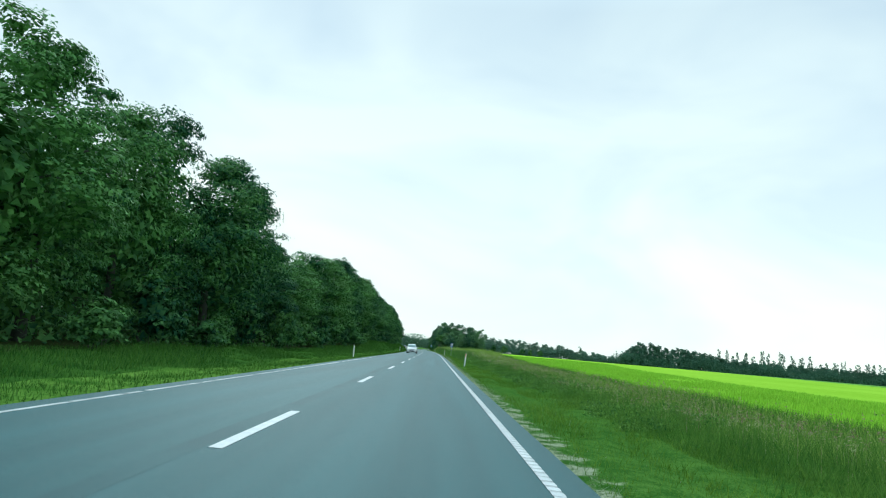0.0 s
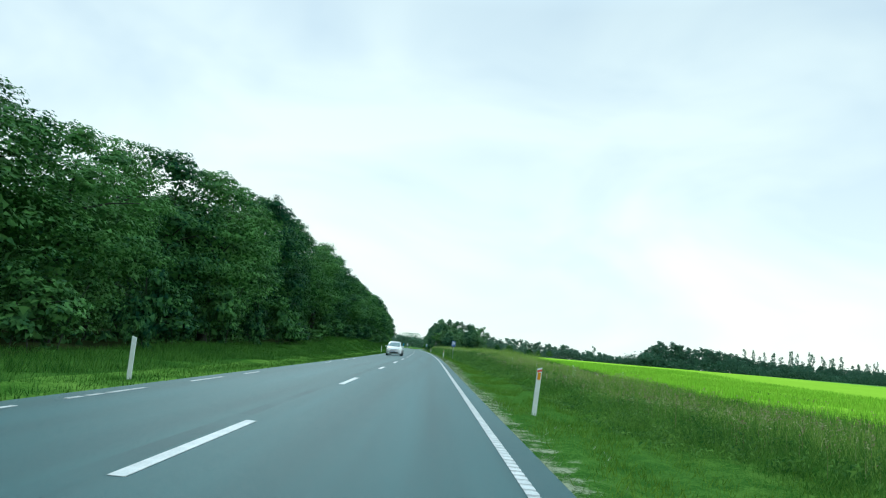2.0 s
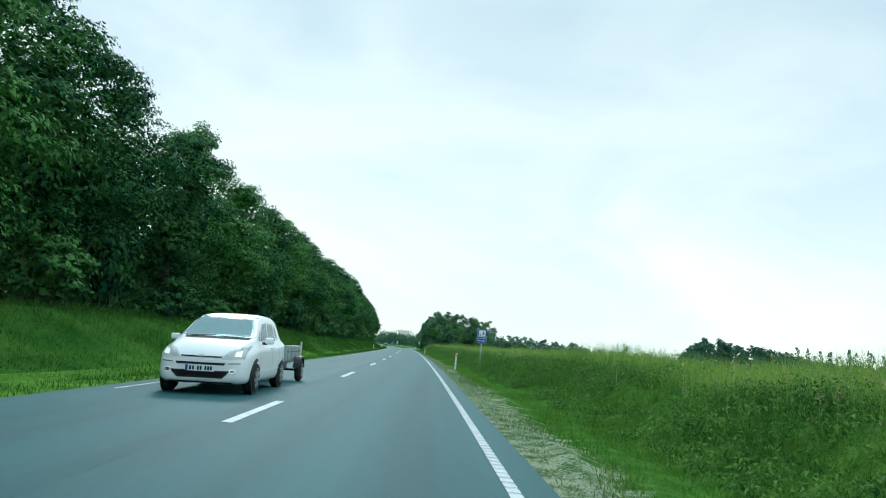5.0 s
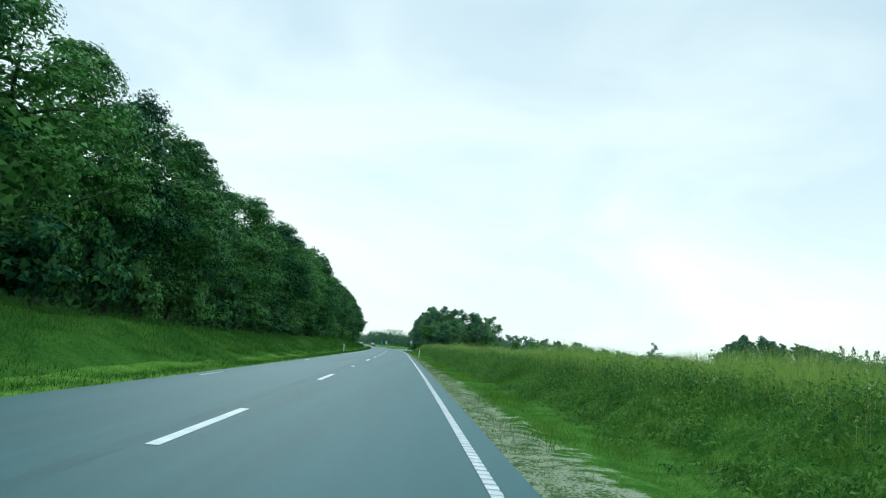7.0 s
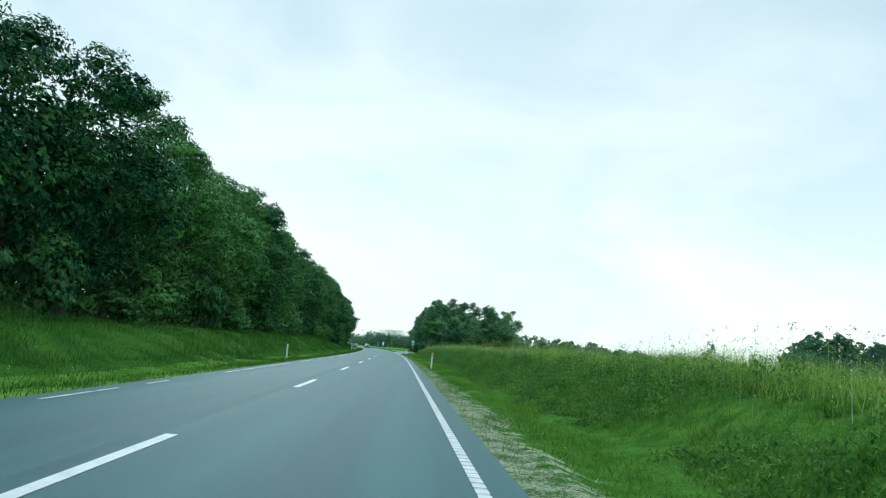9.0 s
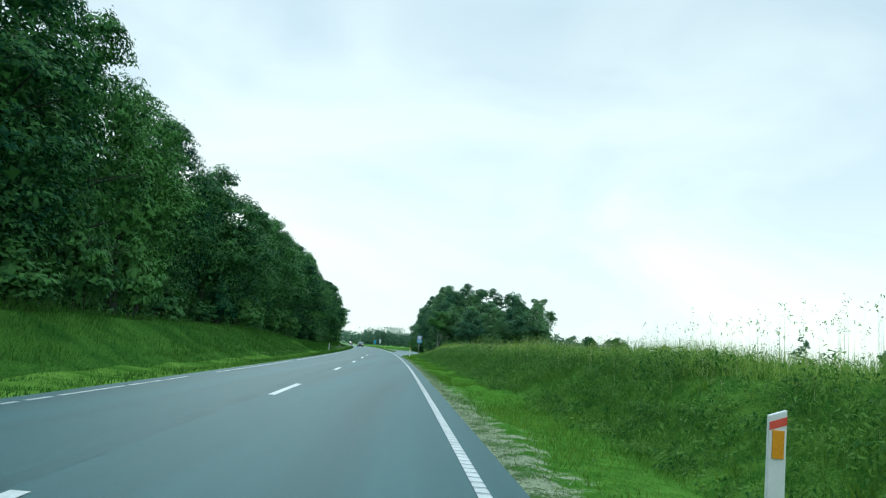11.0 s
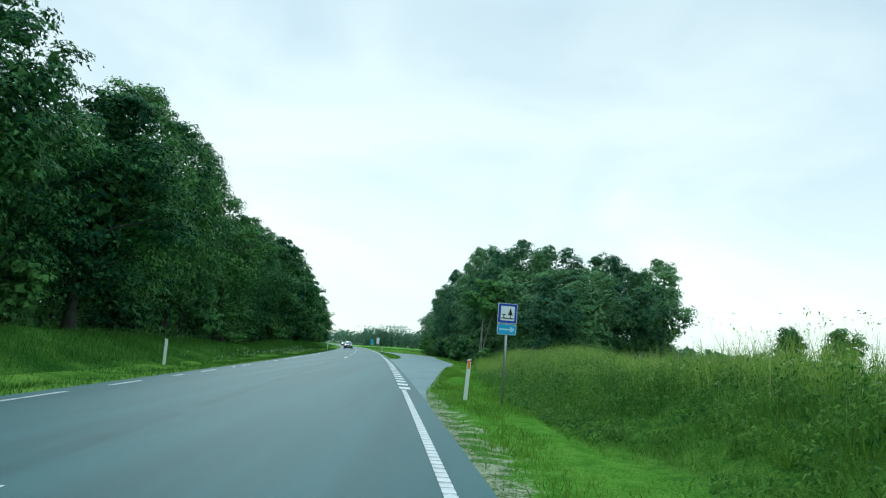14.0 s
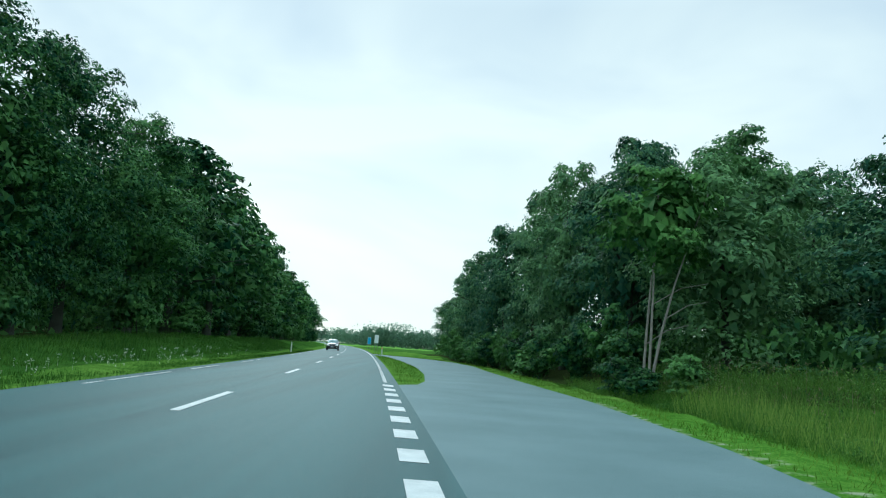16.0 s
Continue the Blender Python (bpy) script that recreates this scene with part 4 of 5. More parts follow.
s, d = scatter(70, 60, 250, 8.2, 10.5)
heads("wild_flowers", s, d, g.uniform(0.6, 0.95, len(s)), 0.03, M_FLOWER, "white umbels on tall stems in the rough grass", 29, "flowers")
s, d = scatter(110, 376, 432, -7.0, -5.4)
heads("wild_flowers", s, d, g.uniform(0.12, 0.32, len(s)), 0.05, M_FLOWER, "clumps of white wild flowers in the verge", 39, "flowers")
s, d = scatter(500, 100, 460, -7.6, -5.6, lambda s, d: np.sin(s * 0.21) + np.sin(s * 0.083 + 1) > 0.5)
heads("wild_flowers", s, d, g.uniform(0.1, 0.28, len(s)), 0.025, M_FLOWER, "small white wild flowers in the verge", 9, "flowers")

# ---- delineator posts ----


def delineator():
    """A flat white plastic post with a slanted top, a red band and an amber reflector."""
    root = new("delineator_post")
    bm = box(0.115, 0.035, 1.25, (0, 0, 0.425), 0.01)
    for v in bm.verts:
        if v.co.z > 1.0:
            v.co.z += v.co.x * 0.35
    part("post", bm, M_WHITE, root)
    part("reflector", box(0.075, 0.012, 0.17, (0.0, -0.021, 0.86), 0.004), M_AMBER, root, "amber reflector")
    bm = box(0.112, 0.012, 0.05, (0.0, -0.0145, 0.985), 0.003)
    for v in bm.verts:
        v.co.z += v.co.x * 0.35
    part("band", bm, M_RED, root, "red band")
    part("back_reflector", box(0.05, 0.012, 0.05, (0.0, 0.021, 0.88), 0.004), M_SIGN_WHITE, root)
    return root


first = None
for s, d, tilt in ((57.1, -4.85, 0), (56.3, 5.15, 4), (158.0, -5.1, 0), (158.6, 5.2, 2), (258.5, -5.4, 1), (258.4, 5.15, 2), (358.3, -5.82, 0), (348.9, 5.39, 3), (456.0, -5.0, 0), (468.0, 5.0, 0), (556.0, -5.0, 0)):
    x, y = lay(s, d)
    m = pose(float(x), float(y), float(land(s, d)) + (-0.03 if d < 0 else 0.06), 0, tilt, heading(s) + (180 if d < 0 else 0)) @ Matrix.Diagonal((1.0, 1.0, 1.03, 1))
    post = delineator() if first is None else copy_thing(first, m)
    first = first or post
    post.matrix_basis = m
    tagged(post, "white plastic roadside post with amber reflector and red band", "post", "delineator posts")

# ---- rest area sign ----


def plate(w, h, t, r, at, seg=5):
    """An upright panel with rounded corners, facing -y."""
    bm = bmesh.new()
    pts = []
    for cx, cz, a0 in ((w / 2 - r, h / 2 - r, 0), (-w / 2 + r, h / 2 - r, 90), (-w / 2 + r, -h / 2 + r, 180), (w / 2 - r, -h / 2 + r, 270)):
        for i in range(seg + 1):
            a = radians(a0 + 90 * i / seg)
            pts.append((cx + r * math.cos(a), cz + r * math.sin(a)))
    front = [bm.verts.new((x + at[0], at[1], z + at[2])) for x, z in pts]
    back = [bm.verts.new((x + at[0], at[1] + t, z + at[2])) for x, z in pts]
    bm.faces.new(front)
    bm.faces.new(back[::-1])
    for i in range(len(pts)):
        j = (i + 1) % len(pts)
        bm.faces.new((front[j], front[i], back[i], back[j]))
    bmesh.ops.recalc_face_normals(bm, faces=bm.faces)
    return bm


def flat_shape(points, at, t=0.004):
    """A flat cut-out symbol in the x-z plane."""
    bm = bmesh.new()
    vs = [bm.verts.new((x + at[0], at[1], z + at[2])) for x, z in points]
    f = bm.faces.new(vs)
    out = bmesh.ops.extrude_face_region(bm, geom=[f])
    bmesh.ops.translate(bm, vec=(0, t, 0), verts=[g_ for g_ in out["geom"] if isinstance(g_, bmesh.types.BMVert)])
    bmesh.ops.recalc_face_normals(bm, faces=bm.faces)
    return bm


def rest_sign(arrow):
    """A square rest area sign with a smaller panel below it, on a steel pole."""
    sign = new("rest_area_sign")
    part("pole", rod(0.038, 3.05, (0, 0.04, 1.05), bevel=0.004), M_STEEL, sign)
    part("pole_cap", rod(0.041, 0.03, (0, 0.04, 2.585)), M_BLACK, sign)
    panel = part("panel", plate(0.6, 0.6, 0.02, 0.04, (0, -0.01, 2.27)), M_SIGN_WHITE, sign, "white-edged blue square panel")
    part("blue_field", plate(0.575, 0.575, 0.004, 0.035, (0, -0.0145, 2.27)), M_BLUE, panel)
    part("white_field", plate(0.43, 0.43, 0.004, 0.008, (0, -0.019, 2.27)), M_SIGN_WHITE, panel)
    part("tree_symbol", flat_shape([(0.075, -0.145), (0.095, -0.145), (0.095, -0.05), (0.165, -0.05), (0.125, 0.02), (0.14, 0.02), (0.108, 0.08), (0.118, 0.08), (0.085, 0.17), (0.052, 0.08), (0.062, 0.08), (0.03, 0.02), (0.045, 0.02), (0.005, -0.05), (0.075, -0.05)], (0, -0.0235, 2.27)), M_BLACK, panel)
    part("ground_symbol", flat_shape([(-0.195, -0.165), (0.195, -0.165), (0.195, -0.135), (-0.195, -0.135)], (0, -0.0235, 2.27)), M_BLACK, panel)
    part("table_symbol", flat_shape([(-0.155, -0.128), (-0.085, -0.128), (-0.085, -0.112), (-0.108, -0.112), (-0.108, -0.05), (-0.06, -0.05), (-0.06, -0.025), (-0.185, -0.025), (-0.185, -0.05), (-0.132, -0.05), (-0.132, -0.112), (-0.155, -0.112)], (0, -0.0235, 2.27)), M_BLACK, panel)
    if arrow:
        arrow_panel = part("arrow_panel", plate(0.6, 0.32, 0.02, 0.05, (0, -0.01, 1.79)), M_SIGN_WHITE, sign, "pale-edged faded blue arrow panel")
        part("blue_field", plate(0.575, 0.295, 0.004, 0.045, (0, -0.0145, 1.79)), M_BLUE_PALE, arrow_panel)
        part("arrow", flat_shape([(-0.24, -0.022), (0.12, -0.022), (0.09, -0.075), (0.15, -0.075), (0.25, 0.0), (0.15, 0.075), (0.09, 0.075), (0.12, 0.022), (-0.24, 0.022)], (0, -0.019, 1.79)), M_ARROW, arrow_panel, "faded white arrow pointing right")
    else:
        text_panel = part("text_panel", plate(0.6, 0.28, 0.02, 0.05, (0, -0.01, 1.81)), M_SIGN_WHITE, sign, "blue panel with pale bars below")
        part("blue_field", plate(0.575, 0.255, 0.004, 0.045, (0, -0.0145, 1.81)), M_BLUE, text_panel)
        for bx, bw in ((-0.13, 0.2), (0.1, 0.16)):
            part("text_bar", plate(bw, 0.07, 0.004, 0.01, (bx, -0.019, 1.81)), M_ARROW, text_panel)
    for z in (2.42, 2.12, 1.86, 1.72):
        part("clamp", box(0.1, 0.02, 0.03, (0, 0.02, z), 0.004), M_STEEL, sign)
    return sign


sign = rest_sign(True)
x, y = lay(349.5, 6.57)
sign.matrix_basis = pose(float(x), float(y), float(land(349.5, 6.57)) + 0.38, 0, 0.5, heading(349.5) + 8)
tagged(sign, "blue rest area sign with arrow panel on a grey steel pole", "road sign")
early_sign = rest_sign(False)
x, y = lay(156.4, 6.64)
early_sign.matrix_basis = pose(float(x), float(y), float(land(156.4, 6.64)) + 0.32, 0, 0.5, heading(156.4) + 3)
tagged(early_sign, "blue rest area sign above a small blue panel on a pole", "road sign")

# ---- vehicles ----
from mathutils.bvhtree import BVHTree

M_CAR_WHITE = material("white_car_paint", (0.8, 0.81, 0.82), (0.86, 0.87, 0.87), 0.25, 1.0, 20.0, gloss=0.6)
M_CAR_DARK = material("dark_car_paint", (0.03, 0.03, 0.034), (0.05, 0.05, 0.055), 0.25, 1.0, 20.0, gloss=0.6)
M_CAR_RED = material("dark_red_paint", (0.16, 0.02, 0.02), (0.22, 0.03, 0.03), 0.25, 1.0, 20.0, gloss=0.6)
# Opaque glass; its pale teal base stands in for the sky's reflection.
M_GLASS = material("car_glass_sky_tint", (0.32, 0.45, 0.46), (0.4, 0.53, 0.53), 0.05, 1.0, 10.0, gloss=1.0, metal=0.4)
M_TYRE = material("tyre_rubber", (0.012, 0.012, 0.013), (0.03, 0.03, 0.03), 0.85, 8, 60)
M_RIM = material("alloy_rim", (0.32, 0.33, 0.34), (0.45, 0.46, 0.47), 0.35, 6, 40, metal=0.8)
M_LAMP = material("headlamp_glass", (0.75, 0.76, 0.7), (0.95, 0.93, 0.82), 0.15, 12, 30, gloss=0.8, glow=0.5)
M_LENS = material("clear_lamp_cover", (0.66, 0.69, 0.68), (0.86, 0.86, 0.82), 0.12, 9, 30, gloss=0.9)
M_CHROME = material("chrome", (0.6, 0.62, 0.63), (0.75, 0.76, 0.77), 0.15, 5, 30, metal=1.0)
M_TAIL = material("tail_lamp", (0.35, 0.01, 0.01), (0.5, 0.02, 0.02), 0.2, 8, 30, gloss=0.7)
M_ZINC = material("zinc_sheet", (0.28, 0.33, 0.34), (0.45, 0.5, 0.5), 0.45, 2.0, 25.0, 0.2, 20, metal=0.55)
M_PLATE_BLUE = material("plate_blue", (0.02, 0.06, 0.3), (0.03, 0.08, 0.36), 0.4, 8, 40)

# y, half width, sill height, shoulder height, half width of the top, top height
SHELL = [(1.97, 0.56, 0.3, 0.55, 0.420, 0.620), (1.93, 0.7, 0.24, 0.66, 0.580, 0.730), (1.8, 0.79, 0.21, 0.75, 0.660, 0.850), (1.55, 0.842, 0.2, 0.83, 0.680, 0.950),
         (1.2, 0.86, 0.2, 0.9, 0.735, 1.020), (0.96, 0.862, 0.2, 0.93, 0.774, 1.060), (0.9, 0.862, 0.2, 0.93, 0.763, 1.100), (0.6, 0.862, 0.2, 0.94, 0.709, 1.309), (0.25, 0.864, 0.2, 0.95, 0.654, 1.500),
         (-0.1, 0.865, 0.2, 0.96, 0.638, 1.560), (-0.7, 0.865, 0.2, 0.97, 0.632, 1.575), (-1.2, 0.862, 0.2, 0.99, 0.62, 1.555), (-1.55, 0.85, 0.22, 1, 0.600, 1.475),
         (-1.8, 0.82, 0.25, 1, 0.600, 1.27), (-1.92, 0.77, 0.3, 0.92, 0.546, 0.980), (-1.97, 0.68, 0.36, 0.8, 0.483, 0.820)]


def shell():
    """The lofted body of a small hatchback, nose towards +y."""
    bm = bmesh.new()
    rings = []
    for y, w, zb, zs, wt, zt in SHELL:
        half = [(0.0, zb), (w * 0.8, zb), (w * 0.96, zb + 0.05), (w, zb + 0.22 * (zs - zb) / 0.7), (w, zs - 0.16), (w * 0.985, zs - 0.05), (0.35 * wt + 0.65 * w * 0.95, zs + 0.03 * (zt - zs) / 0.5 + 0.02),
                (0.75 * wt + 0.25 * w * 0.93, zs + 0.55 * (zt - zs)), (wt, zt - 0.10 * (zt - zs) - 0.012), (wt * 0.82, zt - 0.005), (wt * 0.4, zt + 0.012), (0.0, zt + 0.018)]
        ring = [bm.verts.new((x, y, z)) for x, z in half]
        ring += [bm.verts.new((-x, y, z)) for x, z in half[-2:0:-1]]
        rings.append(ring)
    n = len(rings[0])
    for a, b in zip(rings, rings[1:]):
        for k in range(n):
            j = (k + 1) % n
            bm.faces.new((a[k], a[j], b[j], b[k]))
    bm.faces.new(rings[0][::-1])
    bm.faces.new(rings[-1])
    bmesh.ops.recalc_face_normals(bm, faces=bm.faces)
    bmesh.ops.subdivide_edges(bm, edges=bm.edges[:], cuts=1, use_grid_fill=True, smooth=0.6)
    for f in bm.faces:
        f.smooth = True
    return bm


def draped(tree_, corners, axis, sign, lift=0.006, nu=10, nv=5, fallback=0.0):
    """A thin four-cornered panel laid on the body along one axis (0: from the side, 1: from the front or rear, 2: from above)."""
    bm = bmesh.new()
    grid = []
    for i in range(nu + 1):
        row = []
        for j in range(nv + 1):
            u, v = i / nu, j / nv
            p = (Vector(corners[0]) * (1 - u) + Vector(corners[1]) * u) * (1 - v) + (Vector(corners[3]) * (1 - u) + Vector(corners[2]) * u) * v
            o, way = Vector((0, 0, 0)), Vector((0, 0, 0))
            k = 0
            for ax in range(3):
                if ax != axis:
                    o[ax] = p[k]
                    k += 1
            o[axis], way[axis] = 4 * sign, -sign
            hit, nrm, _, _ = tree_.ray_cast(o, way)
            if hit is None:
                hit, nrm = o.copy(), -way
                hit[axis] = fallback
            if nrm.dot(way) > 0:
                nrm = -nrm
            row.append(bm.verts.new(hit + nrm * lift))
        grid.append(row)
    for i in range(nu):
        for j in range(nv):
            f = bm.faces.new((grid[i][j], grid[i + 1][j], grid[i + 1][j + 1], grid[i][j + 1]))
            f.smooth = True
    bmesh.ops.recalc_face_normals(bm, faces=bm.faces)
    probe = bm.faces[:][0].normal
    if probe[axis] * sign < 0:
        bmesh.ops.reverse_faces(bm, faces=bm.faces)
    out = bmesh.ops.extrude_face_region(bm, geom=bm.faces[:])
    return bm


def wheel(root, x, y, r=0.31, w=0.2, spokes=7):
    side = 1 if x > 0 else -1
    turn = Matrix.Rotation(radians(90), 4, "Y")
    hub = part("wheel", rod(r, w, (x, y, r), turn, 28, bevel=0.03), M_TYRE, root, "black rubber tyre on an alloy rim")
    part("rim", rod(r * 0.66, 0.02, (x + side * (w / 2 + 0.001), y, r), turn, 28), M_BLACK, hub)
    bm = bmesh.new()
    for k in range(spokes):
        b = box(0.018, 0.05, r * 0.56, (0, 0, r * 0.34), 0.006)
        bmesh.ops.rotate(b, cent=(0, 0, 0), matrix=Matrix.Rotation(2 * math.pi * k / spokes, 3, "X"), verts=b.verts)
        me = bpy.data.meshes.new("spoke_tmp")
        b.to_mesh(me)
        b.free()
        bm.from_mesh(me)
        bpy.data.meshes.remove(me)
    bmesh.ops.translate(bm, vec=(x + side * (w / 2 + 0.012), y, r), verts=bm.verts)
    part("spokes", bm, M_RIM, hub, "silver alloy spokes")
    part("hub_cap", rod(0.05, 0.03, (x + side * (w / 2 + 0.012), y, r), turn, 16), M_RIM, hub)


def car(paint, label, plate_on=True):
    """A small five-door hatchback."""
    root = new("car")
    bm = shell()
    tree_ = BVHTree.FromBMesh(bm)
    part("body", bm, paint, root)
    P = lambda name, corners, axis, sign, mat, lab="", **k: part(name, draped(tree_, corners, axis, sign, **k), mat, root, lab)
    # glass
    P("windscreen", [(-0.72, 1.085), (0.72, 1.085), (0.585, 1.50), (-0.585, 1.50)], 1, 1, M_GLASS, "windscreen, pale teal in place of reflected sky", nu=14, nv=8)
    P("rear_window", [(-0.5, 1.1), (0.5, 1.1), (0.44, 1.42), (-0.44, 1.42)], 1, -1, M_GLASS)
    for sgn in (1, -1):
        P("quarter_window", [(0.80, 1.02), (0.62, 1.02), (0.56, 1.22), (0.60, 1.22)], 0, sgn, M_GLASS, nu=4, nv=4)
        P("side_window", [(0.57, 1.02), (-0.22, 1.03), (-0.20, 1.42), (0.22, 1.38)], 0, sgn, M_GLASS, nu=8, nv=6)
        P("side_window", [(-0.29, 1.03), (-0.98, 1.05), (-0.92, 1.41), (-0.28, 1.42)], 0, sgn, M_GLASS, nu=8, nv=6)
        P("rear_quarter_window", [(-1.05, 1.06), (-1.42, 1.1), (-1.22, 1.35), (-1.0, 1.40)], 0, sgn, M_GLASS, nu=4, nv=4)
        for y0, y1, z0, z1 in ((-0.26, -0.245, 0.32, 1.02), (0.86, 0.872, 0.32, 0.95), (-1.0, -0.988, 0.45, 1.0)):
            P("door_gap", [(y0, z0), (y1, z0), (y1, z1), (y0, z1)], 0, sgn, M_BLACK, nu=1, nv=8, lift=0.002)
        P("side_strip", [(0.85, 0.42), (-0.95, 0.44), (-0.95, 0.47), (0.85, 0.45)], 0, sgn, paint, nu=10, nv=2, lift=0.014)
        for y in (-0.14, -0.88):
            part("door_handle", box(0.03, 0.16, 0.03, (sgn * 0.872, y, 0.88), 0.008), paint, root)
        for y in (1.21, -1.255):
            bm = rod(0.365, 0.03, (sgn * 0.852, y, 0.325), Matrix.Rotation(radians(90), 4, "Y"), 28)
            part("wheel_arch", bm, M_BLACK, root)
            wheel(root, sgn * 0.785, y)
        mirror = part("mirror", box(0.17, 0.13, 0.13, (sgn * 0.96, 0.62, 1.035), 0.058, 5), paint, root)
        part("mirror_foot", box(0.1, 0.06, 0.06, (sgn * 0.87, 0.64, 0.985), 0.015), M_BLACK, mirror)
        # lamps
        P("headlight", [(sgn * 0.36, 0.66), (sgn * 0.775, 0.675), (sgn * 0.775, 0.92), (sgn * 0.50, 0.815)], 1, 1, M_LENS, "clear headlamp, switched on", nu=8, nv=6, lift=0.012)
        P("lamp_bulb", [(sgn * 0.60, 0.705), (sgn * 0.715, 0.72), (sgn * 0.705, 0.825), (sgn * 0.615, 0.79)], 1, 1, M_LAMP, nu=4, nv=4, lift=0.018)
        P("fog_light", [(sgn * 0.53, 0.40), (sgn * 0.65, 0.40), (sgn * 0.65, 0.48), (sgn * 0.54, 0.48)], 1, 1, M_CHROME, nu=4, nv=3, lift=0.012)
        P("day_light", [(sgn * 0.50, 0.575), (sgn * 0.72, 0.585), (sgn * 0.72, 0.60), (sgn * 0.52, 0.59)], 1, 1, M_BLACK, nu=6, nv=1, lift=0.008)
        P("tail_light", [(sgn * 0.55, 0.8), (sgn * 0.72, 0.82), (sgn * 0.70, 1.05), (sgn * 0.56, 1.08)], 1, -1, M_TAIL, nu=4, nv=5, lift=0.012)
    P("upper_grille", [(-0.37, 0.682), (0.37, 0.682), (0.38, 0.708), (-0.38, 0.708)], 1, 1, M_BLACK, nu=10, nv=2, lift=0.008)
    P("grille_trim", [(-0.12, 0.705), (0.0, 0.735), (0.12, 0.705), (0.0, 0.69)], 1, 1, M_CHROME, nu=6, nv=6, lift=0.016)
    P("middle_grille", [(-0.44, 0.548), (0.44, 0.548), (0.46, 0.592), (-0.46, 0.592)], 1, 1, M_BLACK, nu=10, nv=2, lift=0.008)
    P("lower_grille", [(-0.42, 0.305), (0.42, 0.305), (0.56, 0.445), (-0.56, 0.445)], 1, 1, M_BLACK, "dark lower air intake", nu=12, nv=4, lift=0.008)
    P("front_lip", [(-0.6, 0.215), (0.6, 0.215), (0.6, 0.245), (-0.6, 0.245)], 1, 1, M_BLACK, nu=12, nv=1, lift=0.01, fallback=1.85)
    P("cowl", [(-0.64, 1.035), (0.64, 1.035), (0.655, 1.075), (-0.655, 1.075)], 1, 1, M_BLACK, nu=12, nv=2, lift=0.008)
    for x0, a in ((-0.45, 4), (0.12, 4)):
        part("wiper", box(0.5, 0.012, 0.014, (x0 + 0.18, 0.965, 1.098), 0.003, turn=Matrix.Rotation(radians(a), 4, "Y")), M_BLACK, root)
    if plate_on:
        plate_ = part("number_plate", box(0.54, 0.016, 0.115, (0.0, 1.995, 0.485), 0.004), M_SIGN_WHITE, root, "white number plate with dark bars")
        part("plate_edge", box(0.045, 0.006, 0.105, (0.243, 2.005, 0.485)), M_PLATE_BLUE, plate_)
        for i, x in enumerate((0.175, 0.12, 0.03, -0.02, -0.11, -0.16, -0.21)):
            part("plate_bar", box(0.034, 0.006, 0.072, (x, 2.005, 0.485)), M_BLACK, plate_)
    return tagged(root, label, "car")


def at_road(ob, s, d, turn, lift=0.006, size=1.07):
    x, y = lay(s, d)
    ob.matrix_basis = pose(float(x), float(y), -0.025 * abs(d) + lift, 0, 1.43 if d < 0 else -1.43, heading(s) + turn) @ Matrix.Scale(size, 4)


white_car = car(M_CAR_WHITE, "small white hatchback with lit headlamps, towing a trailer")
at_road(white_car, 126.75, -1.68, 180)
dark_car = car(M_CAR_DARK, "dark hatchback far down the oncoming lane")
at_road(dark_car, 489, -1.75, 180)
red_car = car(M_CAR_RED, "dark red hatchback far along the road")
at_road(red_car, 640, -1.75, 180)


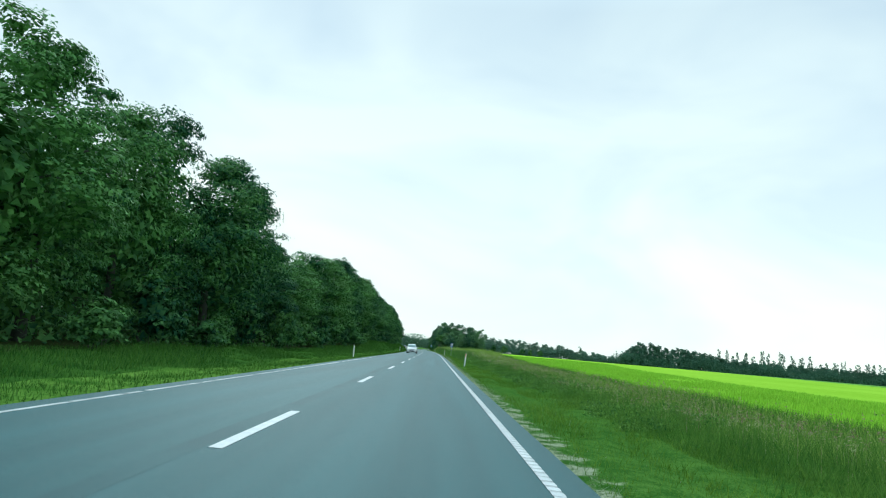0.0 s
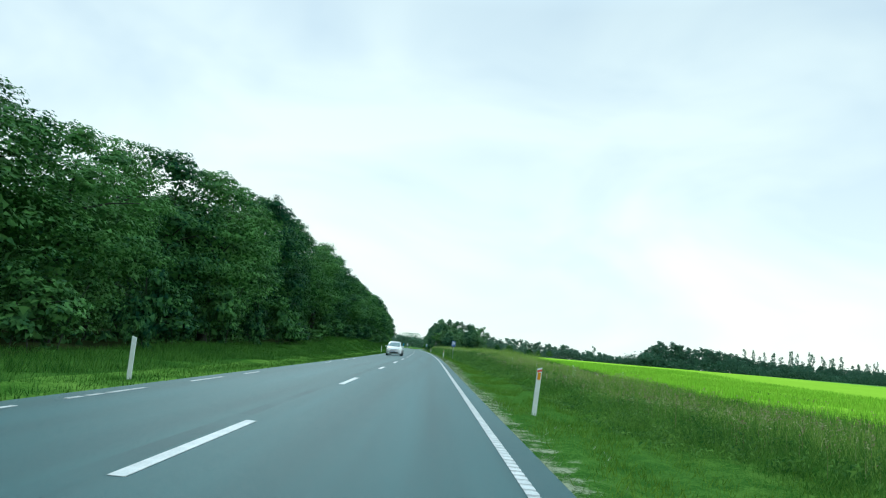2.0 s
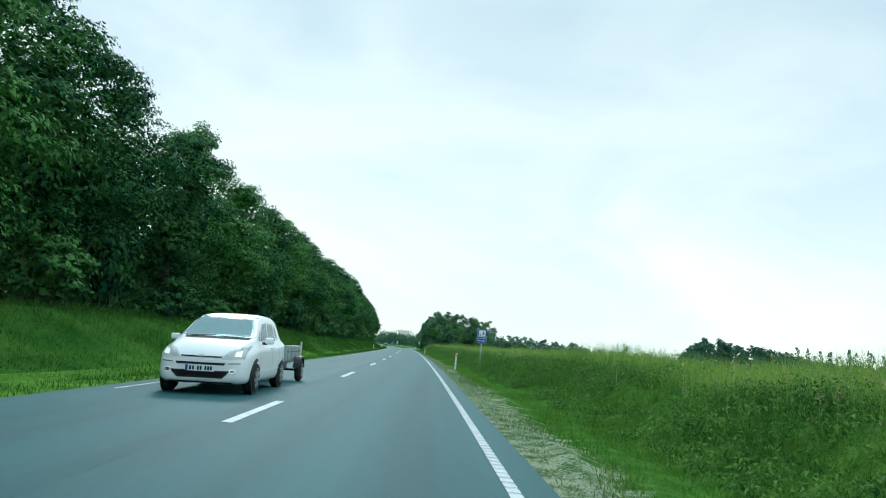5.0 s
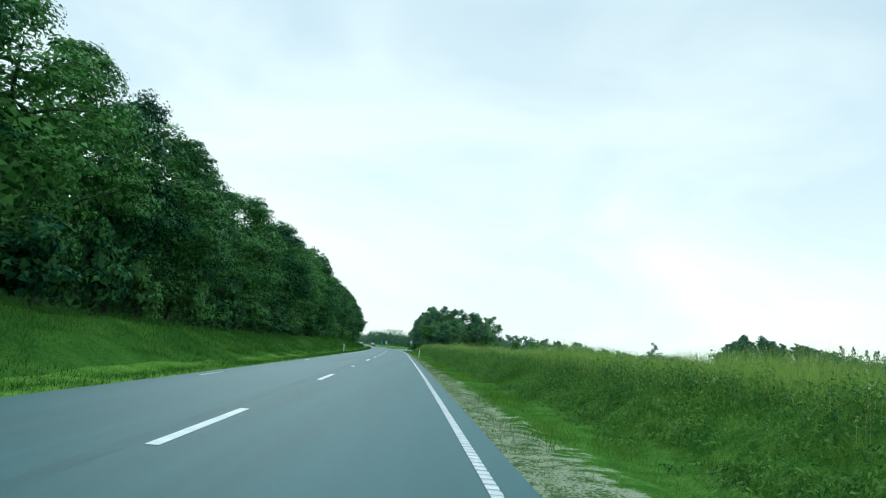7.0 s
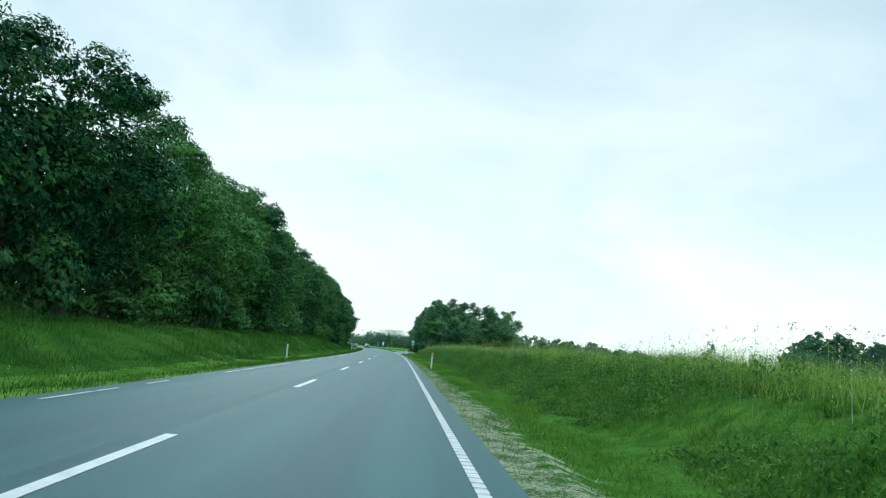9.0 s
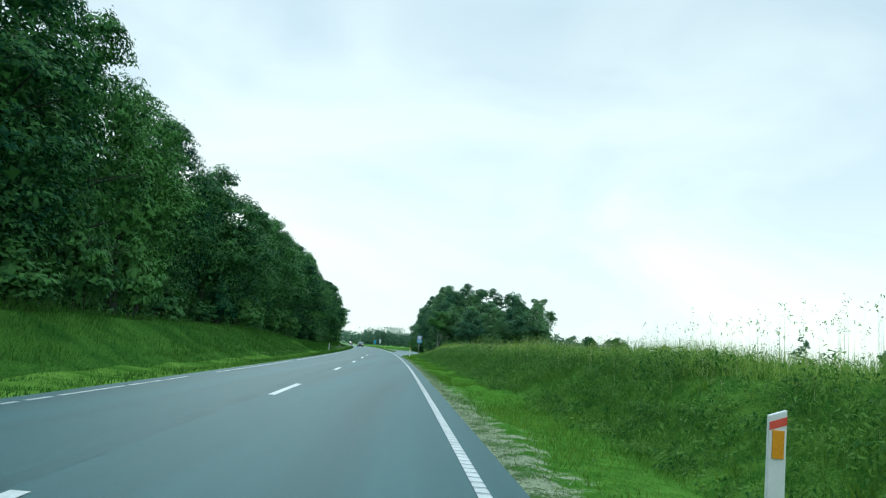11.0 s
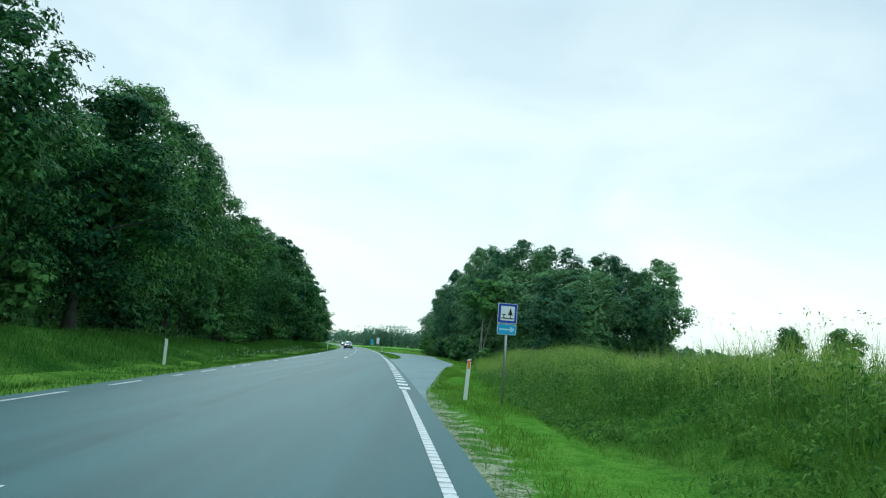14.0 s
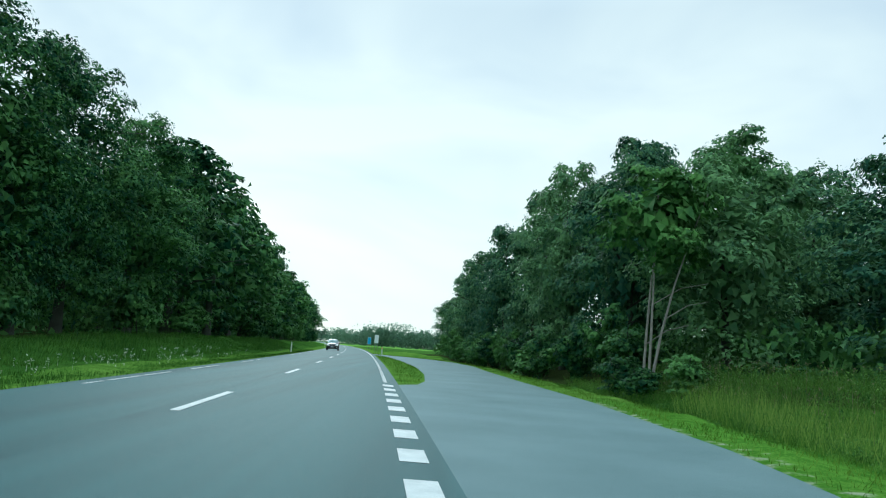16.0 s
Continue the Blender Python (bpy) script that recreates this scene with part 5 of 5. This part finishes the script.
def trailer():
    """A small open box trailer of zinc sheet on two wheels, drawbar towards +y."""
    root = new("trailer")
    L, W, H, z0 = 2.05, 1.14, 0.36, 0.55
    part("floor_pan", box(W, L, 0.03, (0, 0, z0), 0.004), M_ZINC, root)
    for sx in (1, -1):
        side = part("side_panel", box(0.03, L, H, (sx * (W / 2), 0, z0 + H / 2), 0.006), M_ZINC, root)
        part("top_rail", box(0.05, L + 0.04, 0.04, (sx * (W / 2), 0, z0 + H), 0.012), M_STEEL, side)
        for k in range(4):
            part("rib", box(0.02, 0.05, H - 0.06, (sx * (W / 2 + 0.022), -0.8 + 0.53 * k, z0 + H / 2 - 0.01), 0.006), M_STEEL, side)
        for k in range(5):
            part("hook", box(0.025, 0.03, 0.03, (sx * (W / 2 + 0.026), -0.9 + 0.43 * k, z0 + H * 0.62), 0.006), M_BLACK, side)
        guard = bmesh.new()
        prev = None
        for k in range(9):
            a = radians(10 + 160 * k / 8)
            vs = [guard.verts.new((sx * (W / 2 + 0.05 + dx), -0.25 + math.cos(a) * r, 0.29 + math.sin(a) * r)) for dx, r in ((0, 0.37), (0.2, 0.37), (0.2, 0.35), (0, 0.35))]
            if prev:
                for i in range(4):
                    guard.faces.new((prev[i], prev[(i + 1) % 4], vs[(i + 1) % 4], vs[i]))
            else:
                guard.faces.new(vs)
            prev = vs
        guard.faces.new(prev[::-1])
        bmesh.ops.recalc_face_normals(guard, faces=guard.faces)
        part("mudguard", guard, M_BLACK, root)
        wheel(root, sx * (W / 2 + 0.16), -0.25, 0.28, 0.16, 5)
        part("marker_lamp", box(0.1, 0.04, 0.06, (sx * 0.5, -L / 2 - 0.03, 0.48), 0.01), M_TAIL, root)
    for sy in (1, -1):
        gate = part("end_panel", box(W, 0.03, H, (0, sy * L / 2, z0 + H / 2), 0.006), M_ZINC, root)
        part("gate_rail", box(W + 0.04, 0.05, 0.04, (0, sy * L / 2, z0 + H), 0.012), M_STEEL, gate)
        part("gate_swage", box(W - 0.1, 0.02, 0.05, (0, sy * (L / 2 + 0.02), z0 + H * 0.5), 0.008), M_ZINC, gate)
    part("axle", rod(0.03, W + 0.2, (0, -0.25, 0.29), Matrix.Rotation(radians(90), 4, "Y")), M_BLACK, root)
    for sx in (1, -1):
        part("chassis_rail", box(0.05, L + 0.1, 0.09, (sx * 0.35, 0, z0 - 0.06), 0.006), M_STEEL, root)
        part("axle_bracket", box(0.06, 0.2, 0.2, (sx * 0.35, -0.25, 0.4), 0.01), M_STEEL, root)
    part("drawbar", box(0.07, 1.15, 0.07, (0, L / 2 + 0.5, 0.45), 0.01), M_STEEL, root)
    part("coupling", box(0.09, 0.2, 0.09, (0, L / 2 + 1.12, 0.46), 0.02), M_BLACK, root)
    return tagged(root, "small open grey zinc box trailer on two wheels", "trailer")


cart = trailer()
at_road(cart, 131.0, -1.6, 180)

# ---- far signs beside the road ----


def board_sign(mat, w, h, z, label, posts=2):
    root = new("road_sign")
    for sx in ((-w / 3, w / 3) if posts == 2 else (0,)):
        part("pole", rod(0.045, z + h + 0.4, (sx, 0.05, (z + h) / 2 - 0.1)), M_STEEL, root)
    p = part("panel", plate(w, h, 0.03, 0.06, (0, -0.01, z + h / 2)), M_SIGN_WHITE, root)
    part("face", plate(w - 0.06, h - 0.06, 0.006, 0.05, (0, -0.016, z + h / 2)), mat, p)
    return tagged(root, label, "road sign")


for s, d, mat, w, h, z, label in ((513, 5.6, M_SIGN_WHITE, 0.75, 1.5, 1.7, "tall white sign board on steel poles by the road"), (548, 5.4, M_BLUE_PALE, 0.8, 1.6, 1.4, "tall blue sign board on steel poles by the road")):
    ob = board_sign(mat, w, h, z, label)
    x, y = lay(s, d)
    ob.matrix_basis = pose(float(x), float(y), float(land(s, d)), 0, 0, heading(s))
